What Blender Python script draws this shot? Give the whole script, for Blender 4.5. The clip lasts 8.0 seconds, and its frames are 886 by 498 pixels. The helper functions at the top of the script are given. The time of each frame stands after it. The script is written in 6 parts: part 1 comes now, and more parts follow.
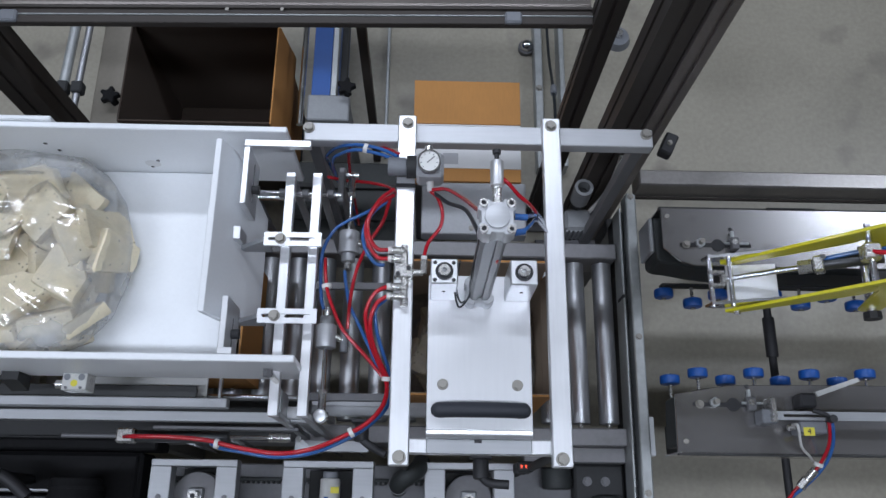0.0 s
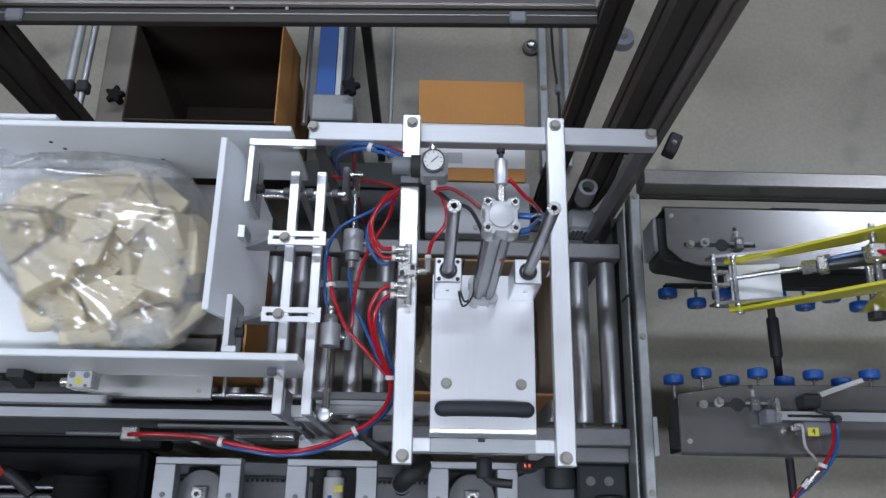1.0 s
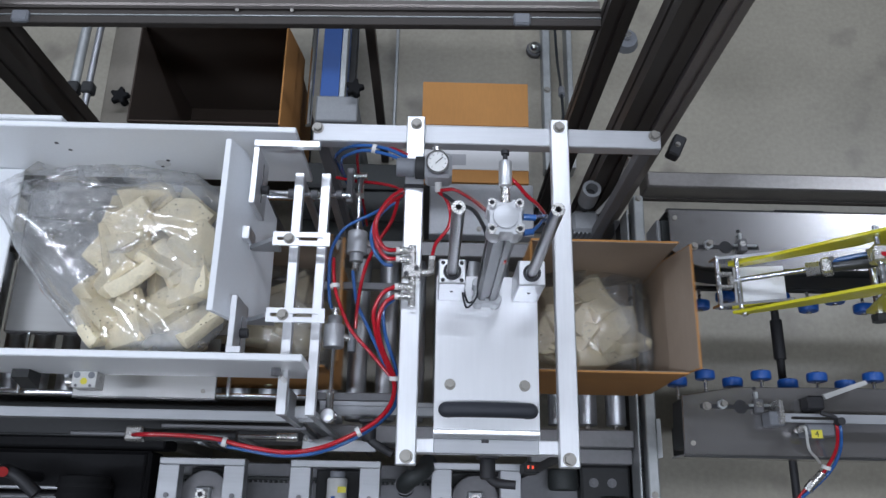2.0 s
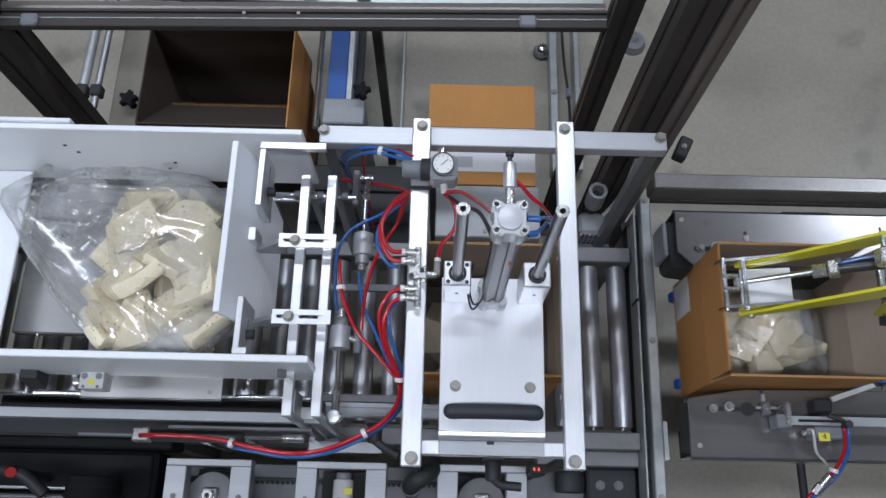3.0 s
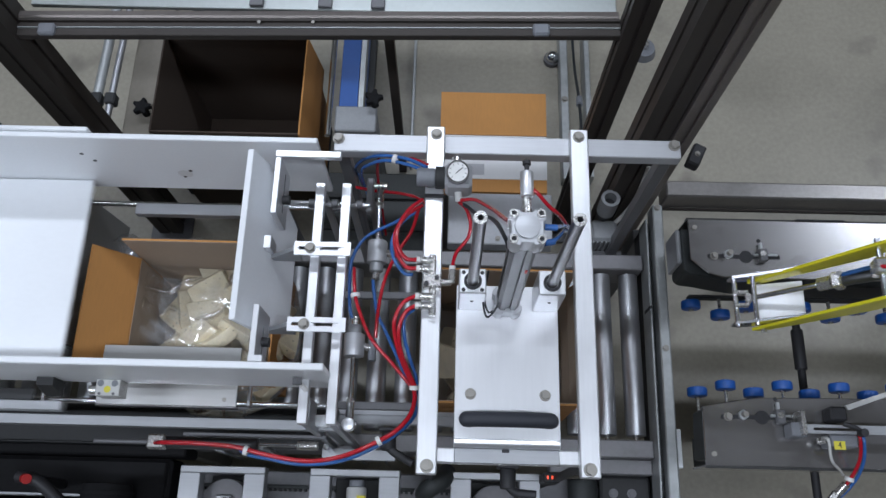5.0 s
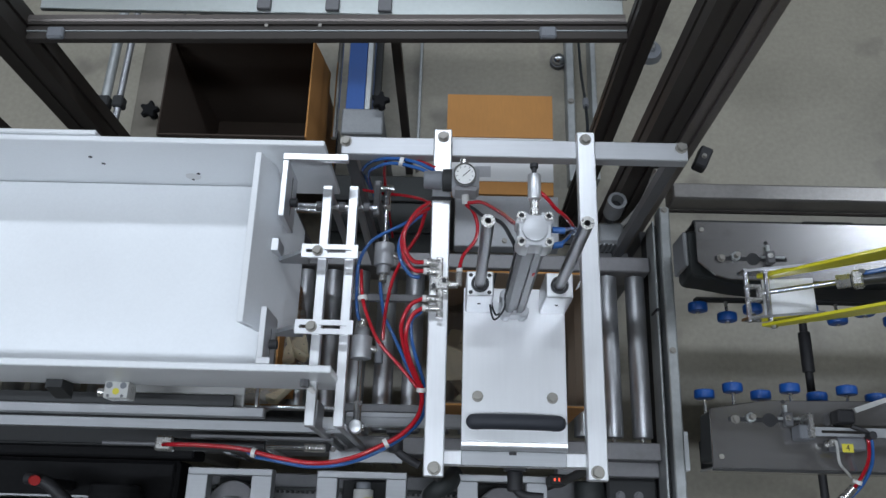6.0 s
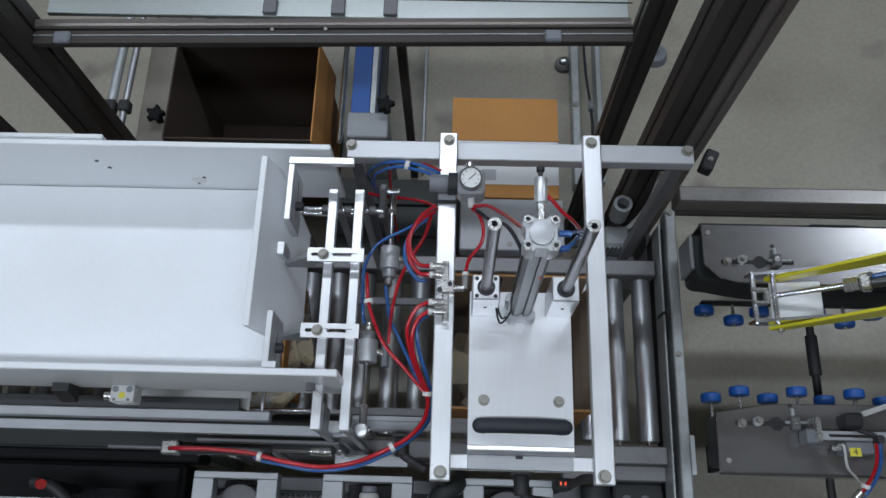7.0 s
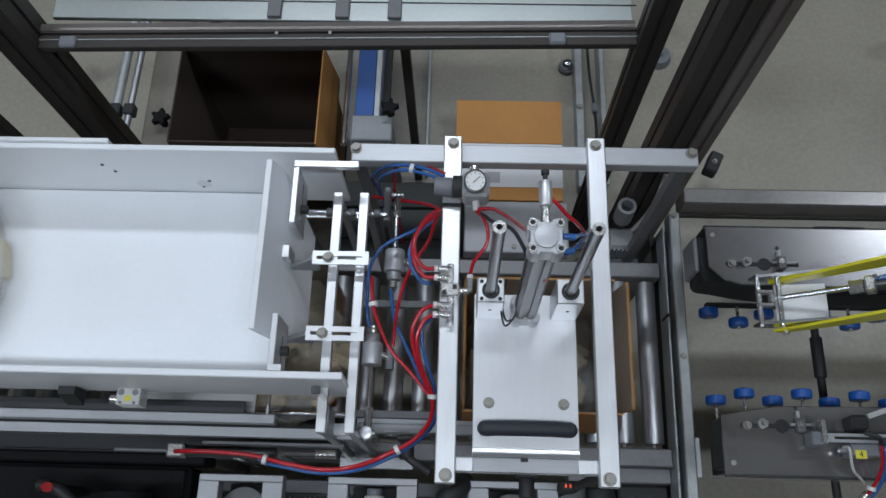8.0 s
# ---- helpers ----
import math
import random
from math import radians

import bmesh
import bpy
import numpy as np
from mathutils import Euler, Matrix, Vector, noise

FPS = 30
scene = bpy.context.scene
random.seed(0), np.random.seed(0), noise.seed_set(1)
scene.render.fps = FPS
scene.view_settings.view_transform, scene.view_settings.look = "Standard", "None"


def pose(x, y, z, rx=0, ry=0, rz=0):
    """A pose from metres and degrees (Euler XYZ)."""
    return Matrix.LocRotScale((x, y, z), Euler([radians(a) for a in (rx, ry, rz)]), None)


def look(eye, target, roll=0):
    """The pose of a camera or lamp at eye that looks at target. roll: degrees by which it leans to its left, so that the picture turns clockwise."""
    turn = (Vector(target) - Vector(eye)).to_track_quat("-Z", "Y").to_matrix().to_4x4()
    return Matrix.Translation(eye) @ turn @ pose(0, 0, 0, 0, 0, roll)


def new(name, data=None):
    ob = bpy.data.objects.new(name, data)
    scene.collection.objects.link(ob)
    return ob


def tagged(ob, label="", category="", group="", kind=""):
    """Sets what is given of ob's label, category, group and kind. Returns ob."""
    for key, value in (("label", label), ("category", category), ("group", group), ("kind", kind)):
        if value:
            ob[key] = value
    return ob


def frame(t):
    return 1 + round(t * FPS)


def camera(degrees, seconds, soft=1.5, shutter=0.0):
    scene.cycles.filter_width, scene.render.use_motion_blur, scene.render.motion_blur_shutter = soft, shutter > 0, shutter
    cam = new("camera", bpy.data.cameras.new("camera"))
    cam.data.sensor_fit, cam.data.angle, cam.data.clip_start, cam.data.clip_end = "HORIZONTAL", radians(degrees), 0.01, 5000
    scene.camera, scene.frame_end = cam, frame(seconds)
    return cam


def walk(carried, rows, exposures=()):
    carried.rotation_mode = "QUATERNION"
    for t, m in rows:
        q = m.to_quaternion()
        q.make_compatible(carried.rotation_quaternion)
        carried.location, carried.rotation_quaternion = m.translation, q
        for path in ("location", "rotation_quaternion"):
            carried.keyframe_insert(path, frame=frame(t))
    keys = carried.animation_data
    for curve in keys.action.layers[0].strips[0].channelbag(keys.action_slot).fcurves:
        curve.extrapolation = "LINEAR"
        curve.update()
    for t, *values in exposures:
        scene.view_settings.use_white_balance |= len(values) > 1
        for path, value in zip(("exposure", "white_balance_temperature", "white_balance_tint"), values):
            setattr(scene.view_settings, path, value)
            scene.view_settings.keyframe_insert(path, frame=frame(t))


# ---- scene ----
cam = camera(58.1, 8.0, shutter=0.4)
PATH = [
    (0, (-0.041, -0.033, 2.615), (-0.001, 0.615, 0.724), 4.4),
    (0.5, (-0.038, -0.035, 2.616), (-0.007, 0.613, 0.724), 3.8),
    (1, (-0.041, -0.035, 2.616), (-0.011, 0.613, 0.724), 3.7),
    (1.5, (-0.045, -0.036, 2.617), (-0.016, 0.614, 0.726), 3.7),
    (3, (-0.038, -0.039, 2.62), (-0.036, 0.619, 0.731), 1.5),
    (3.5, (-0.04, -0.038, 2.62), (-0.043, 0.622, 0.732), 1.2),
    (4, (-0.046, -0.035, 2.623), (-0.05, 0.624, 0.735), 1.0),
    (4.5, (-0.05, -0.038, 2.623), (-0.059, 0.629, 0.737), 0.6),
    (6, (-0.056, -0.037, 2.627), (-0.085, 0.639, 0.745), -1.0),
    (6.5, (-0.056, -0.037, 2.626), (-0.092, 0.644, 0.745), -1.6),
    (7, (-0.059, -0.036, 2.626), (-0.099, 0.647, 0.747), -1.9),
    (7.5, (-0.06, -0.035, 2.629), (-0.104, 0.65, 0.75), -2.3),
    (8, (-0.061, -0.035, 2.629), (-0.11, 0.652, 0.752), -2.7),
]
walk(cam, [(t, look(eye, target, roll)) for t, eye, target, roll in PATH],
     exposures=((0, -0.17, 6360, 9), (1.0, -0.17, 6360, 9), (1.5, -0.12, 6370, 9), (4.0, -0.06, 6400, 9), (4.5, -0.08, 6400, 9), (6.0, -0.28, 6500, 5), (8.0, -0.42, 6500, 5)))

# ---------------------------------------------------------------- light
world = bpy.data.worlds.new("world")
scene.world = world
world.use_nodes = True
world.node_tree.nodes["Background"].inputs[0].default_value = (0.75, 0.85, 1.0, 1)
world.node_tree.nodes["Background"].inputs[1].default_value = 0.15
scene.view_settings.exposure = 0.0

LAMPS = [(-3.6, 2.4, 34), (-0.45, 2.4, 68), (4.2, 2.4, 76), (-2.9, -0.7, 94), (0.4, -0.7, 60), (4.2, -0.7, 14)]
for lx, ly, power in LAMPS:
    lamp = bpy.data.lights.new("ceiling_tube_light", "AREA")
    lamp.shape, lamp.size, lamp.size_y = "RECTANGLE", 2.4, 0.22
    lamp.energy, lamp.color = power, (0.80, 0.86, 1.0)
    new("ceiling_tube_light", lamp).matrix_world = pose(lx, ly, 4.72)


# ---------------------------------------------------------------- materials
def ramp(nodes, links, fac, stops):
    r = nodes.new("ShaderNodeValToRGB")
    while len(r.color_ramp.elements) < len(stops):
        r.color_ramp.elements.new(0.5)
    for e, (p, c) in zip(r.color_ramp.elements, stops):
        e.position, e.color = p, (*c, 1)
    links.new(fac, r.inputs[0])
    return r.outputs[0]


def material(name, base, rough=0.5, metal=0.0, vary=0.12, scale=9.0, grain=120.0, bump=0.05, stretch=(1, 1, 1), dirt=None, coat=0.0, rough_vary=0.12, per_piece=0.0):
    """Principled surface with coarse and fine noise in colour, roughness and relief."""
    m = bpy.data.materials.new(name)
    m.use_nodes = True
    n, l = m.node_tree.nodes, m.node_tree.links
    p = n["Principled BSDF"]
    co = n.new("ShaderNodeTexCoord")
    mp = n.new("ShaderNodeMapping")
    mp.inputs["Scale"].default_value = stretch
    l.new(co.outputs["Object"], mp.inputs[0])
    big = n.new("ShaderNodeTexNoise")
    big.inputs["Scale"].default_value, big.inputs["Detail"].default_value = scale, 5
    fine = n.new("ShaderNodeTexNoise")
    fine.inputs["Scale"].default_value, fine.inputs["Detail"].default_value = grain, 3
    l.new(co.outputs["Object"], big.inputs[0])
    l.new(mp.outputs[0], fine.inputs[0])
    mix = n.new("ShaderNodeMath")
    mix.operation = "MULTIPLY_ADD"
    l.new(fine.outputs[0], mix.inputs[0])
    mix.inputs[1].default_value = 0.45
    half = n.new("ShaderNodeMath")
    half.operation = "MULTIPLY"
    half.inputs[1].default_value = 0.55
    l.new(big.outputs[0], half.inputs[0])
    l.new(half.outputs[0], mix.inputs[2])
    lo = [c * (1 - vary) for c in base]
    hi = [min(1, c * (1 + vary)) for c in base]
    col = ramp(n, l, mix.outputs[0], [(0.3, lo), (0.7, hi)])
    if per_piece:
        info = n.new("ShaderNodeObjectInfo")
        hsv = n.new("ShaderNodeHueSaturation")
        mr = n.new("ShaderNodeMapRange")
        mr.inputs[3].default_value, mr.inputs[4].default_value = 1 - per_piece, 1 + per_piece
        l.new(info.outputs["Random"], mr.inputs[0])
        l.new(mr.outputs[0], hsv.inputs["Value"])
        l.new(col, hsv.inputs["Color"])
        col = hsv.outputs[0]
    if dirt:
        spots = n.new("ShaderNodeTexNoise")
        spots.inputs["Scale"].default_value, spots.inputs["Detail"].default_value = dirt[1], 6
        l.new(co.outputs["Object"], spots.inputs[0])
        msk = ramp(n, l, spots.outputs[0], [(dirt[2], (0, 0, 0)), (dirt[2] + dirt[3], (1, 1, 1))])
        mx = n.new("ShaderNodeMix")
        mx.data_type = "RGBA"
        l.new(msk, mx.inputs[0])
        l.new(col, mx.inputs[6])
        mx.inputs[7].default_value = (*dirt[0], 1)
        col = mx.outputs[2]
    l.new(col, p.inputs["Base Color"])
    rr = n.new("ShaderNodeMapRange")
    rr.inputs[3].default_value, rr.inputs[4].default_value = max(0.02, rough - rough_vary), min(1, rough + rough_vary)
    l.new(mix.outputs[0], rr.inputs[0])
    l.new(rr.outputs[0], p.inputs["Roughness"])
    p.inputs["Metallic"].default_value = metal
    p.inputs["Coat Weight"].default_value = coat
    bp = n.new("ShaderNodeBump")
    bp.inputs["Strength"].default_value, bp.inputs["Distance"].default_value = bump, 0.002
    l.new(fine.outputs[0], bp.inputs["Height"])
    l.new(bp.outputs[0], p.inputs["Normal"])
    return m


ALU = material("brushed_aluminium", (0.83, 0.84, 0.86), 0.40, 0.82, 0.06, 14, 160, 0.06, (1, 0.06, 1), rough_vary=0.1)
ALU_SATIN = material("satin_aluminium_bar", (0.56, 0.57, 0.59), 0.46, 0.55, 0.08, 14, 160, 0.04, (0.06, 1, 1))
ALU_PLATE = material("ground_aluminium_plate", (0.88, 0.89, 0.91), 0.35, 0.55, 0.03, 10, 160, 0.008, (1, 0.06, 1), rough_vary=0.04)
ALU_DULL = material("dull_aluminium", (0.40, 0.41, 0.425), 0.45, 0.6, 0.08, 14, 160, 0.05, (0.06, 1, 1))
ANOD = material("anodised_tube", (0.085, 0.087, 0.093), 0.34, 0.6, 0.06, 20, 200, 0.03)
STEEL = material("stainless_sheet", (0.40, 0.39, 0.39), 0.24, 0.9, 0.05, 5, 140, 0.05, (0.05, 1, 1), rough_vary=0.07, dirt=((0.27, 0.26, 0.255), 7, 0.6, 0.12))
MIRROR = material("polished_stainless_tray", (0.50, 0.50, 0.49), 0.34, 0.8, 0.06, 6, 140, 0.03, (0.05, 1, 1), rough_vary=0.06)
CHROME = material("chromed_steel", (0.70, 0.71, 0.73), 0.18, 1.0, 0.04, 20, 200, 0.02)
GROUND = material("ground_steel_rod", (0.27, 0.27, 0.28), 0.36, 0.85, 0.05, 12, 90, 0.005, rough_vary=0.04)
ZINC = material("galvanised_roller", (0.47, 0.48, 0.50), 0.42, 0.9, 0.16, 25, 90, 0.06, (1, 0.2, 1))
FRAMEG = material("light_grey_frame_steel", (0.23, 0.226, 0.235), 0.45, 0.35, 0.1, 7, 90, 0.05, dirt=((0.17, 0.165, 0.16), 9, 0.62, 0.12))
GREYST = material("painted_grey_steel", (0.17, 0.17, 0.178), 0.5, 0.3, 0.12, 8, 90, 0.05)
GALV = material("zinc_plated_rail", (0.46, 0.48, 0.48), 0.42, 0.55, 0.16, 18, 60, 0.05)
BRONZE = material("dark_bronze_profile", (0.046, 0.039, 0.034), 0.58, 0.1, 0.15, 6, 120, 0.04)
BLACK = material("black_plastic", (0.026, 0.026, 0.029), 0.58, 0, 0.2, 20, 150, 0.06)
RUBBER = material("black_belt_rubber", (0.03, 0.034, 0.034), 0.6, 0, 0.25, 10, 120, 0.1)
WHITE = material("white_polyethylene", (0.86, 0.88, 0.90), 0.32, 0, 0.03, 5, 160, 0.04, rough_vary=0.08)
CARD = material("corrugated_cardboard", (0.49, 0.232, 0.068), 0.8, 0, 0.08, 9, 220, 0.12, (1, 0.15, 1))
CARD_IN = material("cardboard_inside", (0.36, 0.285, 0.22), 0.85, 0, 0.1, 9, 200, 0.12, (1, 0.15, 1))
# Card with the shade of a deep open carton put into its colour.
CARD_SHADED = material("shaded_cardboard_inside", (0.06, 0.044, 0.034), 0.9, 0, 0.14, 7, 160, 0.12)
LABEL = material("white_printed_card", (0.74, 0.74, 0.74), 0.55, 0, 0.03, 9, 200, 0.03)
PRINT = material("grey_print", (0.45, 0.45, 0.47), 0.6, 0, 0.05)
EPOXY = material("epoxy_floor", (0.365, 0.338, 0.275), 0.38, 0, 0.16, 2.6, 60, 0.03, dirt=((0.24, 0.22, 0.185), 4.2, 0.6, 0.14))
YELLOW = material("yellow_enamel", (0.66, 0.60, 0.02), 0.38, 0, 0.06, 9, 120, 0.03, coat=0.2)
BLUE = material("blue_wheel_plastic", (0.015, 0.10, 0.40), 0.4, 0, 0.12, 30, 120, 0.04)
BLUEP = material("blue_painted_panel", (0.02, 0.09, 0.33), 0.4, 0, 0.08, 9, 120, 0.03)
RED_T = material("red_air_tube", (0.46, 0.010, 0.022), 0.22, 0, 0.1, 30, 60, 0.0, coat=0.4)
BLUE_T = material("blue_air_tube", (0.035, 0.12, 0.36), 0.22, 0, 0.1, 30, 60, 0.0, coat=0.4)
DARK_T = material("dark_cable", (0.02, 0.025, 0.03), 0.45, 0, 0.1, 30, 60, 0.0)
CLEAR_T = material("milky_tube", (0.6, 0.6, 0.58), 0.3, 0, 0.05, 30, 60, 0.0)
BOLTM = material("browned_bolt_steel", (0.34, 0.325, 0.295), 0.52, 0.7, 0.1, 40, 200, 0.05)
NICKEL = material("nickel_fitting", (0.62, 0.61, 0.59), 0.27, 0.85, 0.08, 40, 200, 0.03)
GREYP = material("grey_plastic_housing", (0.20, 0.21, 0.23), 0.5, 0, 0.1, 25, 140, 0.06)
MOTOR = material("cast_grey_motor", (0.30, 0.31, 0.32), 0.55, 0.3, 0.1, 30, 140, 0.1)
DIAL = material("white_dial", (0.82, 0.82, 0.8), 0.4, 0, 0.02)
YLAB = material("yellow_sticker", (0.75, 0.66, 0.06), 0.5, 0, 0.03)
REDK = material("red_knob", (0.5, 0.02, 0.02), 0.4, 0, 0.1)
TIEW = material("white_nylon_tie", (0.75, 0.74, 0.72), 0.45, 0, 0.03)
WALLM = material("plaster_wall", (0.45, 0.45, 0.44), 0.85, 0, 0.06, 2, 60, 0.08)
GLAZE = material("glossy_pale_laminate", (0.62, 0.66, 0.65), 0.34, 0.93, 0.06, 3, 90, 0.03, rough_vary=0.05)
# Paler BRONZE: light caught by post face and rail strip, put into the colour.
BRONZE_LIT = material("lit_bronze_profile", (0.23, 0.205, 0.19), 0.42, 0.6, 0.15, 6, 120, 0.04)
BEIGE = material("beige_painted_steel", (0.25, 0.225, 0.185), 0.6, 0, 0.1, 4, 90, 0.05)
RAILG = material("brushed_rail_steel", (0.30, 0.285, 0.275), 0.33, 0.75, 0.15, 8, 90, 0.05)
HANDLE = material("dark_slate_plastic", (0.028, 0.031, 0.04), 0.62, 0, 0.08, 25, 140, 0.06)
HOUSE = material("pale_grey_housing", (0.42, 0.43, 0.45), 0.45, 0.1, 0.08, 25, 140, 0.06)
# Darker and duller than DARKM, for front-left parts and star knobs.
PITCH = material("deep_black_paint", (0.014, 0.014, 0.015), 0.75, 0, 0.3, 9, 90, 0.08)
PITCH.node_tree.nodes["Principled BSDF"].inputs["Specular IOR Level"].default_value = 0.12
DARKM = material("dark_machine_paint", (0.034, 0.035, 0.036), 0.68, 0.1, 0.2, 8, 100, 0.06)


def bread_material():
    m = material("herbed_bread", (0.74, 0.66, 0.48), 0.7, 0, 0.13, 28, 260, 0.2, per_piece=0.13)
    n, l = m.node_tree.nodes, m.node_tree.links
    p = n["Principled BSDF"]
    src = p.inputs["Base Color"].links[0].from_socket
    co = n.new("ShaderNodeTexCoord")
    v = n.new("ShaderNodeTexVoronoi")
    v.inputs["Scale"].default_value = 95
    l.new(co.outputs["Object"], v.inputs["Vector"])
    msk = ramp(n, l, v.outputs["Distance"], [(0.13, (1, 1, 1)), (0.20, (0, 0, 0))])
    g = n.new("ShaderNodeTexNoise")
    g.inputs["Scale"].default_value = 32
    l.new(co.outputs["Object"], g.inputs[0])
    gm = ramp(n, l, g.outputs[0], [(0.49, (0, 0, 0)), (0.57, (1, 1, 1))])
    mul = n.new("ShaderNodeMath")
    mul.operation = "MULTIPLY"
    l.new(msk, mul.inputs[0])
    l.new(gm, mul.inputs[1])
    mx = n.new("ShaderNodeMix")
    mx.data_type = "RGBA"
    l.new(mul.outputs[0], mx.inputs[0])
    l.new(src, mx.inputs[6])
    mx.inputs[7].default_value = (0.10, 0.08, 0.035, 1)
    l.new(mx.outputs[2], p.inputs["Base Color"])
    p.inputs["Subsurface Weight"].default_value = 0.04
    p.inputs["Subsurface Radius"].default_value = (0.01, 0.006, 0.003)
    return m


def film_material(name, gloss_min, milk, tint, wrinkle=0.3):
    """Thin clear plastic: see-through, with gloss and a little haze."""
    m = bpy.data.materials.new(name)
    m.use_nodes = True
    n, l = m.node_tree.nodes, m.node_tree.links
    n.clear()
    out = n.new("ShaderNodeOutputMaterial")
    tr = n.new("ShaderNodeBsdfTransparent")
    tr.inputs[0].default_value = (*tint, 1)
    di = n.new("ShaderNodeBsdfDiffuse")
    di.inputs[0].default_value = (0.8, 0.82, 0.84, 1)
    gl = n.new("ShaderNodeBsdfGlossy")
    gl.inputs["Roughness"].default_value = 0.085
    co = n.new("ShaderNodeTexCoord")
    nz = n.new("ShaderNodeTexNoise")
    nz.inputs["Scale"].default_value, nz.inputs["Detail"].default_value = 11, 2.0
    nz.inputs["Distortion"].default_value = 1.2
    mp = n.new("ShaderNodeMapping")
    mp.inputs["Scale"].default_value = (1.0, 1.6, 1.0)
    l.new(co.outputs["Object"], mp.inputs[0])
    l.new(mp.outputs[0], nz.inputs[0])
    bp = n.new("ShaderNodeBump")
    bp.inputs["Strength"].default_value, bp.inputs["Distance"].default_value = wrinkle, 0.012
    l.new(nz.outputs[0], bp.inputs["Height"])
    l.new(bp.outputs[0], gl.inputs["Normal"])
    fr = n.new("ShaderNodeFresnel")
    fr.inputs["IOR"].default_value = 1.5
    l.new(bp.outputs[0], fr.inputs["Normal"])
    ad = n.new("ShaderNodeMath")
    ad.operation = "MULTIPLY_ADD"
    l.new(fr.outputs[0], ad.inputs[0])
    ad.inputs[1].default_value, ad.inputs[2].default_value = 0.4, gloss_min
    m1 = n.new("ShaderNodeMixShader")
    fog = n.new("ShaderNodeTexNoise")
    fog.inputs["Scale"].default_value, fog.inputs["Detail"].default_value = 7, 4
    l.new(co.outputs["Object"], fog.inputs[0])
    haze = n.new("ShaderNodeMapRange")
    haze.inputs[1].default_value, haze.inputs[2].default_value = 0.46, 0.72
    haze.inputs[3].default_value, haze.inputs[4].default_value = milk * 0.15, milk * 2.4
    l.new(fog.outputs[0], haze.inputs[0])
    l.new(haze.outputs[0], m1.inputs[0])
    l.new(tr.outputs[0], m1.inputs[1])
    l.new(di.outputs[0], m1.inputs[2])
    m2 = n.new("ShaderNodeMixShader")
    l.new(ad.outputs[0], m2.inputs[0])
    l.new(m1.outputs[0], m2.inputs[1])
    l.new(gl.outputs[0], m2.inputs[2])
    l.new(m2.outputs[0], out.inputs[0])
    return m


BREAD = bread_material()
FOLD = film_material("doubled_film_fold", 0.34, 0.12, (0.97, 0.97, 0.97), 0.25)
FILM = film_material("clear_bag_film", 0.08, 0.2, (0.99, 0.99, 0.99), 0.12)


def glow(name, color, strength):
    m = bpy.data.materials.new(name)
    m.use_nodes = True
    p = m.node_tree.nodes["Principled BSDF"]
    p.inputs["Base Color"].default_value = (*color, 1)
    p.inputs["Emission Color"].default_value = (*color, 1)
    p.inputs["Emission Strength"].default_value = strength
    return m


LED = glow("red_led", (1.0, 0.08, 0.03), 1.6)
TUBE = glow("lit_tube", (0.86, 0.93, 1.0), 6.0)

# ---------------------------------------------------------------- mesh helpers
ORIGIN = {}


def thing(name, label, category, at=(0, 0, 0), group="", kind=""):
    """A top-level Empty at its base; its parts are given in place, in metres."""
    e = new(name)
    e.location = at
    e.empty_display_size = 0.05
    ORIGIN[e.name] = Vector(at)
    return tagged(e, label, category, group, kind)


def finish(bm, material_, name, smooth=None):
    me = bpy.data.meshes.new(name)
    bmesh.ops.recalc_face_normals(bm, faces=bm.faces)
    bm.to_mesh(me)
    bm.free()
    me.materials.append(material_)
    if smooth is not None:
        for poly in me.polygons:
            poly.use_smooth = True
        me.set_sharp_from_angle(angle=radians(smooth))
    return me


def part(name, bm, material_, parent, label="", smooth=35):
    o = ORIGIN[parent.name]
    bmesh.ops.translate(bm, verts=bm.verts, vec=-o)
    ob = new(name, finish(bm, material_, name, smooth))
    ob.parent = parent
    ORIGIN[ob.name] = o
    return tagged(ob, label)


def solo(name, bm, material_, label, category, group="", kind="", smooth=35):
    """A thing of one mesh, with its origin at the middle of its underside."""
    xs = [v.co for v in bm.verts]
    o = Vector(((min(c.x for c in xs) + max(c.x for c in xs)) / 2, (min(c.y for c in xs) + max(c.y for c in xs)) / 2, min(c.z for c in xs)))
    bmesh.ops.translate(bm, verts=bm.verts, vec=-o)
    ob = new(name, finish(bm, material_, name, smooth))
    ob.location = o
    ORIGIN[ob.name] = o
    return tagged(ob, label, category, group, kind)


def box(x0, x1, y0, y1, z0, z1, bevel=0.0015, bm=None, turn=None):
    """A block with broken edges; turn: a matrix about its middle."""
    own = bmesh.new()
    bmesh.ops.create_cube(own, size=1)
    c = Vector(((x0 + x1) / 2, (y0 + y1) / 2, (z0 + z1) / 2))
    bmesh.ops.scale(own, verts=own.verts, vec=(x1 - x0, y1 - y0, z1 - z0))
    if bevel:
        bmesh.ops.bevel(own, geom=own.edges[:], offset=min(bevel, 0.3 * min(x1 - x0, y1 - y0, z1 - z0)), segments=1, affect="EDGES", profile=0.5)
    if turn is not None:
        bmesh.ops.transform(own, matrix=turn, verts=own.verts)
    bmesh.ops.translate(own, verts=own.verts, vec=c)
    return join(bm, own)


def join(bm, own):
    if bm is None:
        return own
    me = bpy.data.meshes.new("tmp")
    own.to_mesh(me)
    own.free()
    bm.from_mesh(me)
    bpy.data.meshes.remove(me)
    return bm


